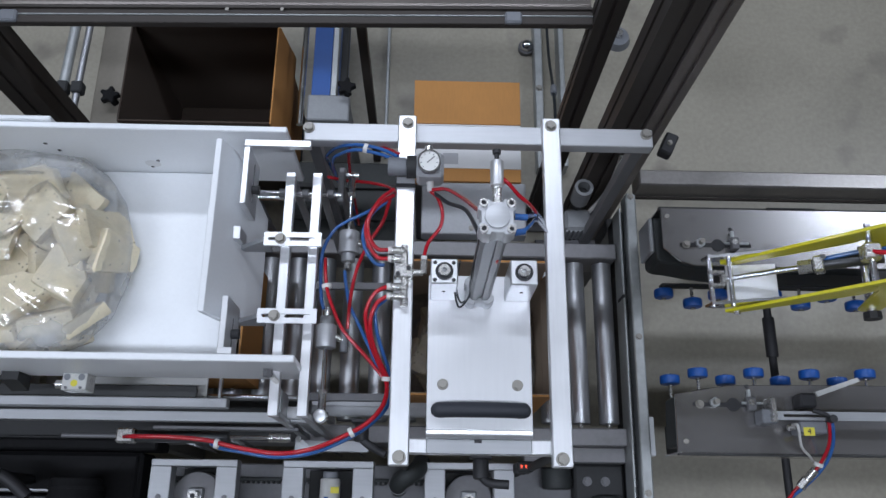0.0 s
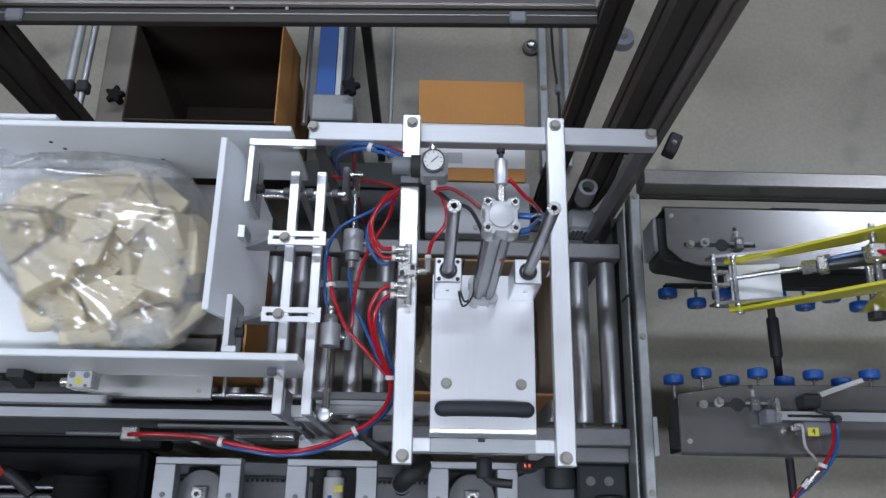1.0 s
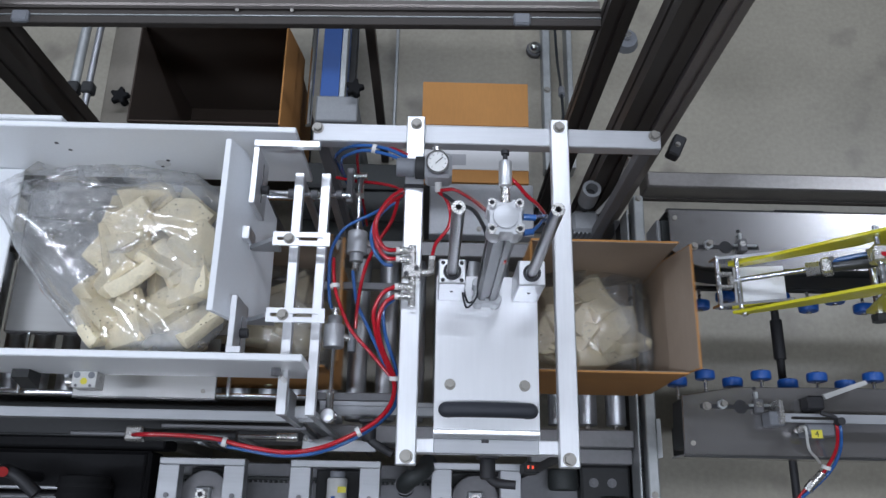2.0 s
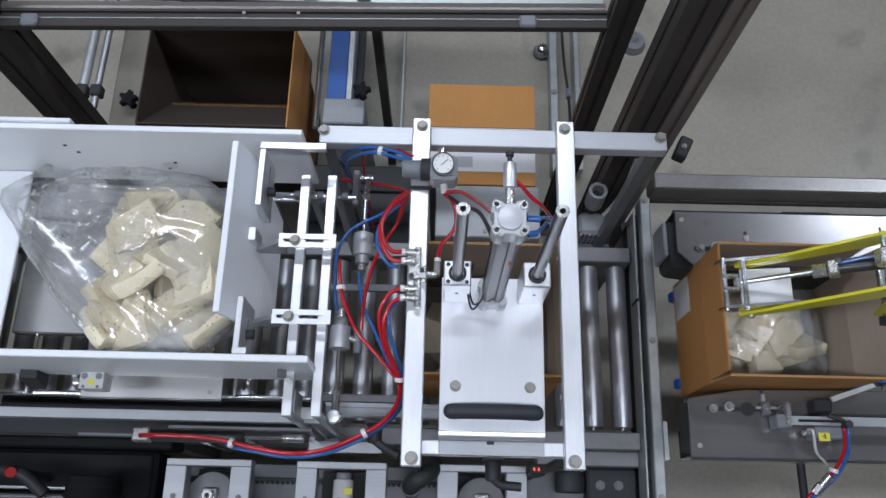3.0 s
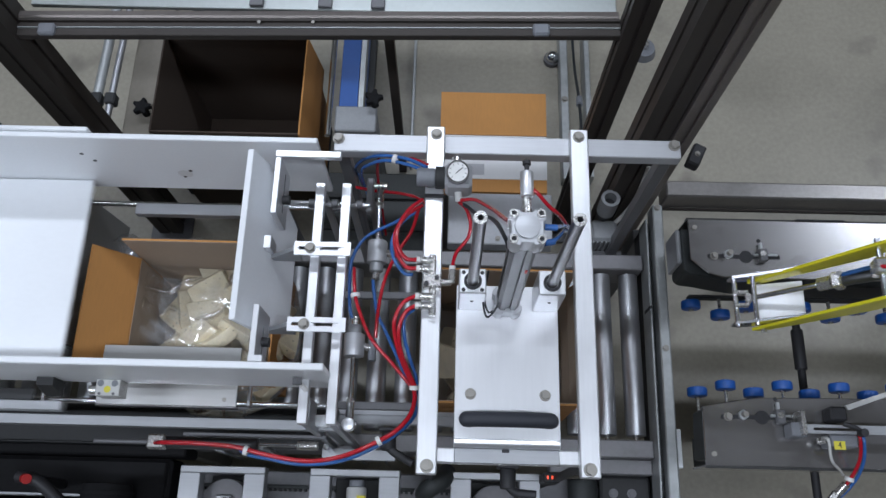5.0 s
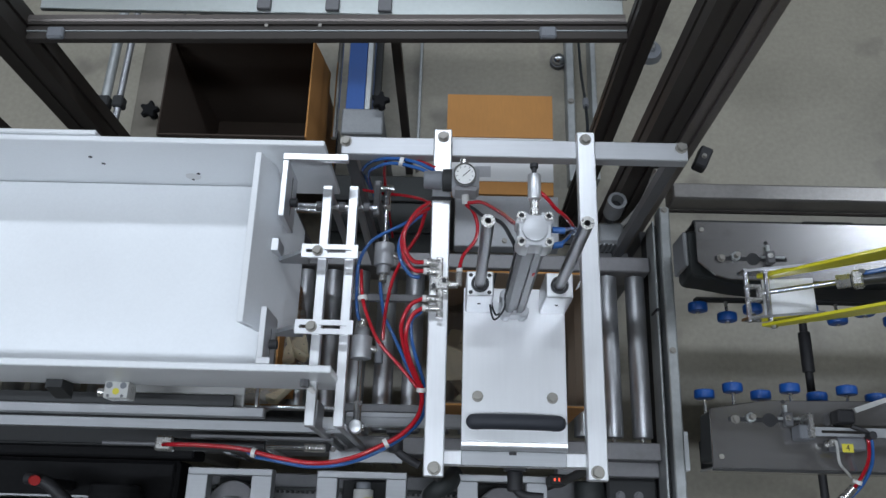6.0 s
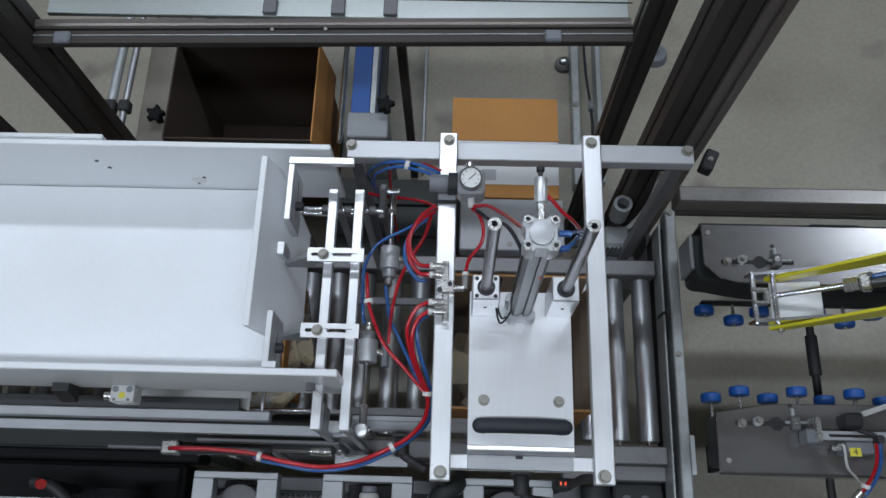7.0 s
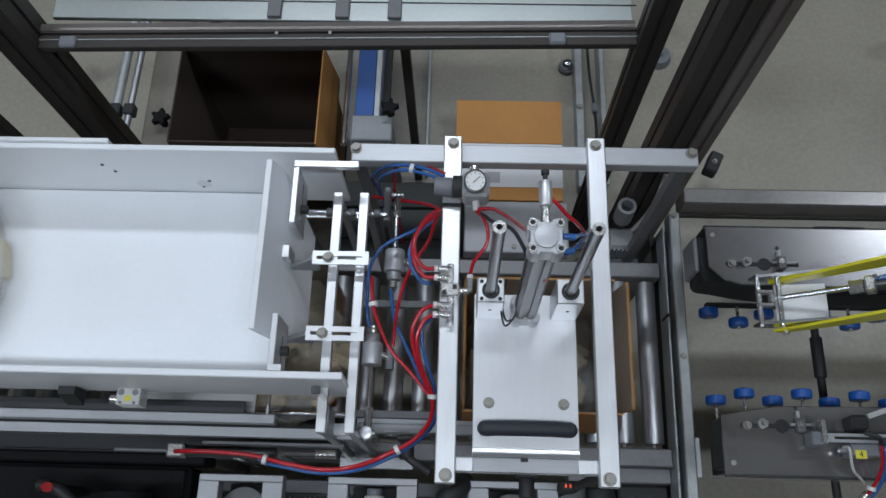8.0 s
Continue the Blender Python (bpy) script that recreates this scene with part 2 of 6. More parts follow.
def rod(p, q, r, seg=20, bm=None, r2=None, bevel=0.0):
    """A round bar from p to q."""
    p, q = Vector(p), Vector(q)
    own = bmesh.new()
    d = (q - p).length
    bmesh.ops.create_cone(own, cap_ends=True, segments=seg, radius1=r, radius2=r if r2 is None else r2, depth=d)
    if bevel:
        caps = [e for e in own.edges if all(len(f.verts) > 4 for f in e.link_faces) or any(len(f.verts) > 4 for f in e.link_faces)]
        bmesh.ops.bevel(own, geom=caps, offset=bevel, segments=2, affect="EDGES", profile=0.5)
    m = Matrix.Translation((p + q) / 2) @ (q - p).to_track_quat("Z", "Y").to_matrix().to_4x4()
    bmesh.ops.transform(own, matrix=m, verts=own.verts)
    return join(bm, own)


def pipe(p, q, r_out, r_in, seg=24, bm=None):
    """A hollow round bar from p to q."""
    p, q = Vector(p), Vector(q)
    own = bmesh.new()
    d = (q - p).length
    rings = []
    for r, z in ((r_out, -d / 2), (r_out, d / 2), (r_in, d / 2), (r_in, -d / 2)):
        rings.append([own.verts.new((r * math.cos(2 * math.pi * i / seg), r * math.sin(2 * math.pi * i / seg), z)) for i in range(seg)])
    for a, b in zip(rings, rings[1:] + rings[:1]):
        for i in range(seg):
            own.faces.new((a[i], a[(i + 1) % seg], b[(i + 1) % seg], b[i]))
    m = Matrix.Translation((p + q) / 2) @ (q - p).to_track_quat("Z", "Y").to_matrix().to_4x4()
    bmesh.ops.transform(own, matrix=m, verts=own.verts)
    return join(bm, own)


def smooth_points(pts, steps=8):
    """Catmull-Rom points through pts."""
    pts = [Vector(p) for p in pts]
    ext = [2 * pts[0] - pts[1]] + pts + [2 * pts[-1] - pts[-2]]
    out = []
    for i in range(1, len(ext) - 2):
        a, b, c, d = ext[i - 1:i + 3]
        for k in range(steps):
            t = k / steps
            out.append(0.5 * ((2 * b) + (c - a) * t + (2 * a - 5 * b + 4 * c - d) * t * t + (3 * b - a - 3 * c + d) * t ** 3))
    return out + [pts[-1]]


def hose(pts, r, seg=10, bm=None, steps=8):
    """A bent tube along pts."""
    path = smooth_points(pts, steps)
    own = bmesh.new()
    rings = []
    side = None
    for i, p in enumerate(path):
        d = (path[min(i + 1, len(path) - 1)] - path[max(i - 1, 0)]).normalized()
        if side is None:
            side = d.orthogonal().normalized()
        side = (side - d * side.dot(d)).normalized()
        up = d.cross(side)
        rings.append([own.verts.new(p + r * (math.cos(2 * math.pi * k / seg) * side + math.sin(2 * math.pi * k / seg) * up)) for k in range(seg)])
    for a, b in zip(rings, rings[1:]):
        for k in range(seg):
            own.faces.new((a[k], a[(k + 1) % seg], b[(k + 1) % seg], b[k]))
    own.faces.new(rings[0])
    own.faces.new(rings[-1])
    return join(bm, own)


def prism(outline, axis, lo, hi, bm=None, bevel=0.0):
    """A flat outline of (u, v) pushed along an axis: x takes (y, z), y takes (x, z), z takes (x, y)."""
    put = {"x": lambda u, v, w: (w, u, v), "y": lambda u, v, w: (u, w, v), "z": lambda u, v, w: (u, v, w)}[axis]
    own = bmesh.new()
    a = [own.verts.new(put(u, v, lo)) for u, v in outline]
    b = [own.verts.new(put(u, v, hi)) for u, v in outline]
    own.faces.new(a)
    own.faces.new(b)
    for i in range(len(a)):
        own.faces.new((a[i], a[(i + 1) % len(a)], b[(i + 1) % len(a)], b[i]))
    bmesh.ops.recalc_face_normals(own, faces=own.faces)
    if bevel:
        bmesh.ops.bevel(own, geom=own.edges[:], offset=bevel, segments=1, affect="EDGES", profile=0.5)
    return join(bm, own)


def hexbolt(x, y, z, r=0.0085, h=0.008, washer=True):
    """A hexagon head on a washer, standing on z."""
    bm = rod((x, y, z), (x, y, z + 0.002), r * 1.25, 20) if washer else bmesh.new()
    bm = rod((x, y, z + (0.002 if washer else 0)), (x, y, z + h), r, 6, bm, r * 0.93)
    return rod((x, y, z + h), (x, y, z + h + 0.0008), r * 0.72, 16, bm)


def slot_plate(x0, x1, y0, y1, z0, z1, sx0, sx1, sr):
    """A plate with a long hole along x through it."""
    cy = (y0 + y1) / 2
    n = 8
    own = bmesh.new()
    hole = [(sx1 + sr * math.sin(math.pi * k / n), cy + sr * math.cos(math.pi * k / n)) for k in range(n + 1)]
    hole += [(sx0 - sr * math.sin(math.pi * k / n), cy - sr * math.cos(math.pi * k / n)) for k in range(n + 1)]
    rim = [(x1, y1)] * (n // 2 + 1) + [(x1, y0)] * (n - n // 2) + [(x0, y0)] * (n // 2 + 1) + [(x0, y1)] * (n - n // 2)
    tops, bots = [], []
    for z, store in ((z1, tops), (z0, bots)):
        corner = {}
        for h, r in zip(hole, rim):
            if r not in corner:
                corner[r] = own.verts.new((*r, z))
            store.append((own.verts.new((*h, z)), corner[r]))
        for i in range(len(store)):
            (h1, r1), (h2, r2) = store[i], store[(i + 1) % len(store)]
            own.faces.new((h1, r1, h2) if r1 is r2 else (h1, r1, r2, h2))
    for i in range(len(tops)):
        j = (i + 1) % len(tops)
        own.faces.new((tops[i][0], tops[j][0], bots[j][0], bots[i][0]))
        if tops[i][1] is not tops[j][1]:
            own.faces.new((tops[i][1], tops[j][1], bots[j][1], bots[i][1]))
    return own


def extrusion(x0, x1, y0, y1, z0, z1, axis="z"):
    """A grooved profile along an axis, with a T-slot down each long face."""
    lo, hi = {"z": (z0, z1), "x": (x0, x1), "y": (y0, y1)}[axis]
    u0, u1, v0, v1 = {"z": (x0, x1, y0, y1), "x": (y0, y1, z0, z1), "y": (x0, x1, z0, z1)}[axis]
    g, d = 0.005, 0.006
    um, vm = (u0 + u1) / 2, (v0 + v1) / 2
    out = [(u0, v0), (um - g, v0), (um - g, v0 + d), (um + g, v0 + d), (um + g, v0), (u1, v0), (u1, vm - g), (u1 - d, vm - g), (u1 - d, vm + g), (u1, vm + g),
           (u1, v1), (um + g, v1), (um + g, v1 - d), (um - g, v1 - d), (um - g, v1), (u0, v1), (u0, vm + g), (u0 + d, vm + g), (u0 + d, vm - g), (u0, vm - g)]
    return prism(out, axis, lo, hi)


# ---------------------------------------------------------------- the room
bm = box(-9, 9, -8, 10, -0.2, 0.0, 0)
tagged(solo("floor", bm, EPOXY, "worn beige-grey epoxy factory floor with scuffs", "floor", kind="structure"))
for nm, b in (("wall_north", (-9, 9, 10, 10.2, 0, 5)), ("wall_south", (-9, 9, -8.2, -8, 0, 5)), ("wall_east", (9, 9.2, -8, 10, 0, 5)), ("wall_west", (-9.2, -9, -8, 10, 0, 5))):
    solo(nm, box(*b, 0), WALLM, "plain light plaster hall wall", "wall", kind="structure")
solo("ceiling", box(-9.2, 9.2, -8.2, 10.2, 5.0, 5.2, 0), WALLM, "plain pale hall ceiling", "ceiling", kind="structure")
for lx, ly, power in LAMPS:
    lt = thing("ceiling_light", "long white fluorescent ceiling light fitting", "light", (lx, ly, 4.76), "hall lights")
    part("housing", box(lx - 1.25, lx + 1.25, ly - 0.14, ly + 0.14, 4.76, 5.0, 0.01), WHITE, lt)

# ---------------------------------------------------------------- guard frame
def guard_post(x0, x1, y0, y1, top, label, finish_=None):
    t = thing("guard_post", label, "post", ((x0 + x1) / 2, (y0 + y1) / 2, 0), "guard posts")
    part("profile", extrusion(x0, x1, y0, y1, 0.012, top), finish_ or BRONZE, t)
    part("foot_plate", box(x0 - 0.03, x1 + 0.03, y0 - 0.03, y1 + 0.03, 0, 0.012), GREYST, t)
    return t


guard_post(0.302, 0.358, 0.962, 1.007, 2.15, "dark bronze grooved guard post at the corner")
guard_post(0.364, 0.430, 0.80, 0.87, 2.15, "dark bronze grooved guard post beside the conveyor")
guard_post(0.434, 0.479, 0.792, 0.86, 2.15, "bronze guard post in a lit tone carrying the side rail", BRONZE_LIT)
guard_post(-1.065, -0.985, 0.93, 1.01, 2.15, "broad dark bronze guard post")
guard_post(-1.19, -1.13, 0.80, 0.86, 2.15, "dark bronze guard post behind the hopper")

gr = thing("guard_rail", "dark bronze grooved rail with a bright top strip and hinges", "rail", (-0.4, 0.98, 1.14))
part("beam", extrusion(-0.985, 0.302, 0.972, 0.993, 1.142, 1.182, "x"), BRONZE, gr)
part("strip", prism([(0.9935, 1.165), (1.014, 1.165), (1.016, 1.175), (1.010, 1.184), (0.998, 1.186), (0.9935, 1.183)], "x", -0.985, 0.30), BRONZE_LIT, gr, "rounded metal edge strip coloured as catching light")
part("sill", box(-0.985, 0.302, 0.952, 0.9695, 1.162, 1.18), BRONZE, gr)
part("bead", box(-0.985, 0.302, 0.9696, 0.9718, 1.17, 1.1825, 0.0004), GALV, gr, "thin bright metal bead")
for hx in (-0.92, 0.132):
    part("hinge", box(hx - 0.018, hx + 0.018, 0.95, 0.978, 1.176, 1.19, 0.004), GREYP, gr, "grey plastic hinge block")
for hx in (-0.47, -0.355):
    part("screw", rod((hx, 0.983, 1.182), (hx, 0.983, 1.1845), 0.004), BOLTM, gr)
gr.rotation_euler.z = radians(1.3)

sr = thing("side_rail", "grey steel side rail of the sealing section", "rail", (1.5, 0.81, 0.67))
part("beam", box(0.5, 3.0, 0.79, 0.834, 0.672, 0.75, 0.004), RAILG, sr)
part("flange", box(0.5, 3.0, 0.784, 0.7895, 0.665, 0.678), BRONZE, sr)
for lx in (1.7, 2.9):
    part("leg", box(lx - 0.03, lx + 0.03, 0.792, 0.832, 0.0, 0.672), BRONZE, sr)

brk = thing("sensor_bracket", "black bracket with a screw on the guard post", "bracket", (0.515, 0.81, 0.93))
part("plate", box(0.5, 0.53, 0.775, 0.83, 0.93, 0.965, 0.004, turn=pose(0, 0, 0, 0, 0, -25)), BLACK, brk)
part("screw", hexbolt(0.515, 0.802, 0.965, 0.005, 0.006), BOLTM, brk)

# ---------------------------------------------------------------- roller conveyor
rc = thing("roller_conveyor", "grey steel roller conveyor with galvanised rollers", "conveyor", (-0.4, 0.4, 0))
part("side_channel", box(-1.9, 0.446, 0.612, 0.652, 0.56, 0.68, 0.003), FRAMEG, rc)
part("side_channel", box(-1.9, 0.446, 0.142, 0.184, 0.56, 0.68, 0.003), FRAMEG, rc)
part("cable_tray", box(0.2, 0.446, 0.105, 0.1415, 0.6, 0.655, 0.003), FRAMEG, rc)
for lx in (-1.8, -0.75, 0.4):
    for ly in (0.16, 0.632):
        part("leg", box(lx - 0.02, lx + 0.02, ly - 0.015, ly + 0.015, 0, 0.56, 0.002), GREYST, rc)
shell = None
for i in range(31):
    x = 0.412 - i * 0.071
    if shell is None:
        r = part("roller", rod((x, 0.197, 0.645), (x, 0.605, 0.645), 0.0245, 24, bevel=0.002), ZINC, rc)
        shell = (r.data, x)
    else:
        r = new("roller", shell[0])
        r.parent, r.location.x = rc, x - shell[1]
        ORIGIN[r.name] = ORIGIN[rc.name]
for i in range(2):
    x = 0.412 - i * 0.071
    for y0, y1 in ((0.184, 0.197), (0.605, 0.612)):
        part("axle", rod((x, y0, 0.645), (x, y1, 0.645), 0.006), NICKEL, rc)

ep = thing("end_rail", "galvanised upright rail with screws beside the last roller", "rail", (0.48, 0.4, 0.55))
tilt = Matrix.Rotation(radians(-0.5), 4, "Z")
part("rail", box(0.4655, 0.4915, -0.12, 0.778, 0.665, 0.72, 0.003, turn=tilt), GALV, ep)
part("lip", box(0.4475, 0.4525, -0.12, 0.74, 0.64, 0.712, 0.001, turn=tilt), GALV, ep, "thin bright sheet edge")
part("web", box(0.4535, 0.464, -0.12, 0.74, 0.56, 0.682, 0.001, turn=tilt), DARKM, ep)
for x, y in ((0.4815, 0.768), (0.4785, 0.40), (0.4755, 0.035)):
    part("screw", hexbolt(x, y, 0.72, 0.0065, 0.004), BOLTM, ep)
part("joint", box(0.4475, 0.4535, 0.50, 0.508, 0.66, 0.7145, 0.001), BLACK, ep)
chain = bmesh.new()
for i in range(44):
    y = -0.11 + i * 0.0108
    chain = box(0.4535 if i % 2 else 0.4550, 0.4625 if i % 2 else 0.4610, y - 0.0046, y + 0.0046, 0.6823, 0.688 if i % 2 else 0.6915, 0.001, bm=chain)
part("drive_chain", chain, DARKM, ep, "oiled steel roller chain")
part("cover", box(0.4925, 0.506, 0.12, 0.21, 0.66, 0.70), WHITE, ep, "white plastic end cover")
for y in (-0.05, 0.75):
    part("leg", box(0.455, 0.488, y - 0.02, y + 0.02, 0, 0.56), GREYST, ep)

# ---------------------------------------------------------------- sealing section with side belts
def belt_unit(y0, y1, inner, name_label, cover, belt):
    """Stainless cover with a belt along its inner side. inner: -1 or 1, the way to the cartons."""
    t = thing("side_belt_drive", name_label, "conveyor", (1.3, (y0 + y1) / 2, 0.6), "side belt drives")
    b = y1 if inner < 0 else y0
    part("cover", prism(cover, "z", 0.888, 0.895, bevel=0.001), STEEL, t, "brushed stainless top cover")
    part("cover_skirt", box(0.5, 2.88, b - 0.0015, b + 0.0015, 0.79, 0.8875, 0), STEEL, t)
    part("belt", prism(belt, "z", 0.77, 0.865, bevel=0.004), RUBBER, t, "black rubber side belt")
    lo, hi = (y0 + 0.075, y1 - 0.02) if inner < 0 else (y0 + 0.02, y1 - 0.06)
    part("body", box(0.56, 2.75, lo, hi, 0.60, 0.7695), DARKM, t)
    if inner < 0:
        part("end_plate", box(0.480, 0.4905, min(b + inner * 0.015, b + inner * 0.10), max(b + inner * 0.015, b + inner * 0.10), 0.775, 0.866, 0.003), ALU_DULL, t)
    part("pulley_shaft", rod((0.53, (y0 + y1) / 2, 0.86), (0.53, (y0 + y1) / 2, 0.8875), 0.016, 20), NICKEL, t)
    part("edge_strip", box(0.50, 2.88, b - inner * 0.003 - 0.0015, b - inner * 0.003 + 0.0015, 0.878, 0.892, 0), DARKM, t)
    return t


bf = belt_unit(0.5275, 0.668, -1, "stainless covered side belt drive along the far side",
               [(0.5025, 0.668), (2.9, 0.668), (2.9, 0.5275), (0.68, 0.5275), (0.572, 0.529), (0.539, 0.539), (0.502, 0.569)],
               [(0.491, 0.655), (2.8, 0.655), (2.8, 0.521), (0.74, 0.521), (0.657, 0.5224), (0.588, 0.53), (0.535, 0.5395), (0.502, 0.543), (0.491, 0.552)])
bn = belt_unit(0.112, 0.259, 1, "stainless covered side belt drive along the near side",
               [(0.497, 0.112), (2.9, 0.112), (2.9, 0.259), (0.82, 0.259), (0.62, 0.2555), (0.50, 0.2355)],
               [(0.51, 0.13), (2.8, 0.13), (2.8, 0.262), (0.62, 0.2585), (0.57, 0.252), (0.515, 0.238)])
part("lip", rod((0.506, 0.568, 0.8925), (0.541, 0.5375, 0.8925), 0.0016, 8), GALV, bf, "bright bent cover edge")
for t, cx, cy in ((bf, 0.587, 0.5775), (bn, 0.584, 0.2135)):
    part("slot", box(cx - 0.046, cx + 0.118, cy - 0.0045, cy + 0.0045, 0.8952, 0.8962, 0), BLACK, t)
    part("slot_hole", rod((cx + 0.041, cy, 0.8953), (cx + 0.041, cy, 0.8968), 0.0145, 24), BLACK, t)
    part("guide_strip", box(cx + 0.058, cx + 0.112, cy + 0.0005, cy + 0.0065, 0.8964, 0.902, 0.001), GALV, t)
    nut = part("adjuster_nut", rod((cx, cy + 0.004, 0.8964), (cx, cy + 0.004, 0.904), 0.011, 6), GALV, t)
    part("stud", rod((cx, cy + 0.004, 0.904), (cx, cy + 0.004, 0.918), 0.006, 14), BOLTM, nut)
    part("adjuster_bolt", hexbolt(cx - 0.032, cy, 0.8964, 0.0075, 0.01), BOLTM, t)
    part("adjuster_block", box(cx + 0.068, cx + 0.086, cy - 0.014, cy + 0.016, 0.8964, 0.912, 0.002), GREYST, t)
    part("block_screw", rod((cx + 0.0745, cy + 0.003, 0.912), (cx + 0.0745, cy + 0.003, 0.916), 0.0065, 14), NICKEL, t)
    part("locking_tab", box(cx + 0.071, cx + 0.078, cy + 0.016, cy + 0.032, 0.896, 0.906, 0.001), GALV, t)
    for k in (0.027, 0.040):
        part("hole", rod((cx + 0.074, cy + k, 0.8952), (cx + 0.074, cy + k, 0.8962), 0.0042, 12), BLACK, t)
    part("screw", rod((0.516, 0.647 if t is bf else 0.135, 0.895), (0.516, 0.647 if t is bf else 0.135, 0.899), 0.0055), BOLTM, t)
part("label_plate", box(0.752, 0.866, 0.6685, 0.6725, 0.86, 0.9), BLACK, bf)

for lx in (1.6, 2.5):
    for ly in (0.18, 0.60):
        solo("drive_stand", box(lx - 0.025, lx + 0.025, ly - 0.025, ly + 0.025, 0, 0.60), DARKM, "dark steel leg under the side belt drive", "leg", "drive legs")
sh = thing("width_spindle", "black steel width adjusting spindle with a sleeve", "shaft", (0.9, 0.4, 0.5))
part("shaft", rod((0.90, -0.6, 0.5), (0.90, 0.789, 0.5), 0.0105), BLACK, sh)
part("sleeve", rod((0.9, 0.40, 0.5), (0.9, 0.51, 0.5), 0.016, bevel=0.003), BLACK, sh)
part("stand", box(0.88, 0.92, -0.62, -0.58, 0.0, 0.53), DARKM, sh)
part("stand", box(0.88, 0.92, 0.77, 0.789, 0.0, 0.53), DARKM, sh)


def skate_wheel(x, y, pin):
    t = thing("skate_wheel", "blue plastic skate wheel on a zinc axle", "wheel", (x, y, 0.651), "skate wheels")
    bm = rod((x, y - 0.0115, 0.675), (x, y + 0.0115, 0.675), 0.024, 28, bevel=0.005)
    part("tyre", bm, BLUE, t)
    part("hub", rod((x, y - 0.015, 0.675), (x, y + 0.015, 0.675), 0.007, 14), NICKEL, t)
    part("axle", rod((x, y, 0.675), (x, pin, 0.675), 0.004, 10), NICKEL, t)
    return t


for x, y in ((0.562, 0.523), (0.634, 0.499), (0.70, 0.522), (0.77, 0.499), (0.84, 0.522), (0.91, 0.499), (0.98, 0.522), (1.05, 0.499)):
    skate_wheel(x, y, 0.540)
for x, y in ((0.56, 0.303), (0.63, 0.321), (0.697, 0.304), (0.769, 0.323), (0.833, 0.303), (0.907, 0.321), (0.975, 0.303), (1.047, 0.324)):
    skate_wheel(x, y, 0.25)
for y0, y1 in ((0.5395, 0.5475), (0.2425, 0.2505)):
    solo("wheel_rail", box(0.555, 2.75, y0, y1, 0.662, 0.688), DARKM, "dark steel strip carrying the skate wheels", "rail", "wheel rails")

# ---------------------------------------------------------------- press gantry
gt = thing("press_gantry", "brushed aluminium bar frame bolted over the conveyor", "frame", (0.06, 0.4, 0.68))
part("cross_bar", box(-0.290, 0.409, 0.682, 0.722, 1.15, 1.18, 0.002), ALU_SATIN, gt)
part("cross_bar", box(-0.10, 0.217, 0.080, 0.106, 1.15, 1.18, 0.002), ALU, gt)
part("long_bar", box(-0.102, -0.066, 0.058, 0.732, 1.1805, 1.2, 0.002), ALU, gt)
part("long_bar", box(0.183, 0.219, 0.058, 0.732, 1.1805, 1.2, 0.002), ALU, gt)
for x, y, z in ((-0.083, 0.714, 1.2), (0.2, 0.714, 1.2), (-0.083, 0.072, 1.2), (0.2, 0.072, 1.2), (-0.281, 0.71, 1.18), (0.396, 0.71, 1.18)):
    part("bolt", hexbolt(x, y, z, 0.0095, 0.009), BOLTM, gt)
for x in (-0.275, 0.388):
    part("post", box(x - 0.012, x + 0.012, 0.69, 0.716, 0.0, 1.15), GREYST, gt)
for x in (-0.083, 0.2):
    part("post", rod((x, 0.085, 0.645), (x, 0.085, 1.1805), 0.009), DARKM, gt)

pp = thing("press_plate_unit", "aluminium press plate with handle, guide blocks and air cylinder", "press", (0.057, 0.25, 1.18))
part("plate", box(-0.037, 0.15, 0.1195, 0.40, 1.1815, 1.2, 0.0012), ALU_PLATE, pp)
part("front_lip", prism([(0.1055, 1.1885), (0.107, 1.1815), (0.1192, 1.1815), (0.1192, 1.2005), (0.112, 1.1995), (0.107, 1.196)], "x", -0.0372, 0.1502, bevel=0.0008), ALU, pp, "bright rounded front edge")
part("front_block", box(-0.036, 0.149, 0.0795, 0.1053, 1.1805, 1.1865, 0.0012), ALU_DULL, pp, "dull grey clamping block")
part("hole", box(0.048, 0.061, 0.0985, 0.1045, 1.1866, 1.1872, 0), BLACK, pp)
for bx in (-0.0105, 0.1265):
    part("guide_block", box(bx - 0.0235, bx + 0.0235, 0.352, 0.397, 1.2, 1.31, 0.002), ALU, pp)
    ring = part("bushing", pipe((bx, 0.374, 1.306), (bx, 0.374, 1.3135), 0.0155, 0.0105), BLACK, pp, "black bushing ring")
    for sx in (-0.016, 0.016):
        for sy in (-0.0155, 0.0155):
            if bx < 0:
                part("screw", rod((bx + sx, 0.374 + sy, 1.31), (bx + sx, 0.374 + sy, 1.3106), 0.0036, 12), BLACK, pp)
    part("mark", rod((bx, 0.352, 1.262), (bx, 0.3512, 1.262), 0.003), BLACK, pp)
for bx in (-0.009, 0.124):
    part("bolt", hexbolt(bx, 0.198, 1.2, 0.008, 0.007), BOLTM, pp)
ends = [(sx * 0.0715 + 0.0115 * math.cos(a + c0), 0.1525 + 0.0145 * math.sin(a + c0)) for sx, c0 in ((1, -math.pi / 2), (-1, math.pi / 2)) for a in (i * math.pi / 10 for i in range(11))]
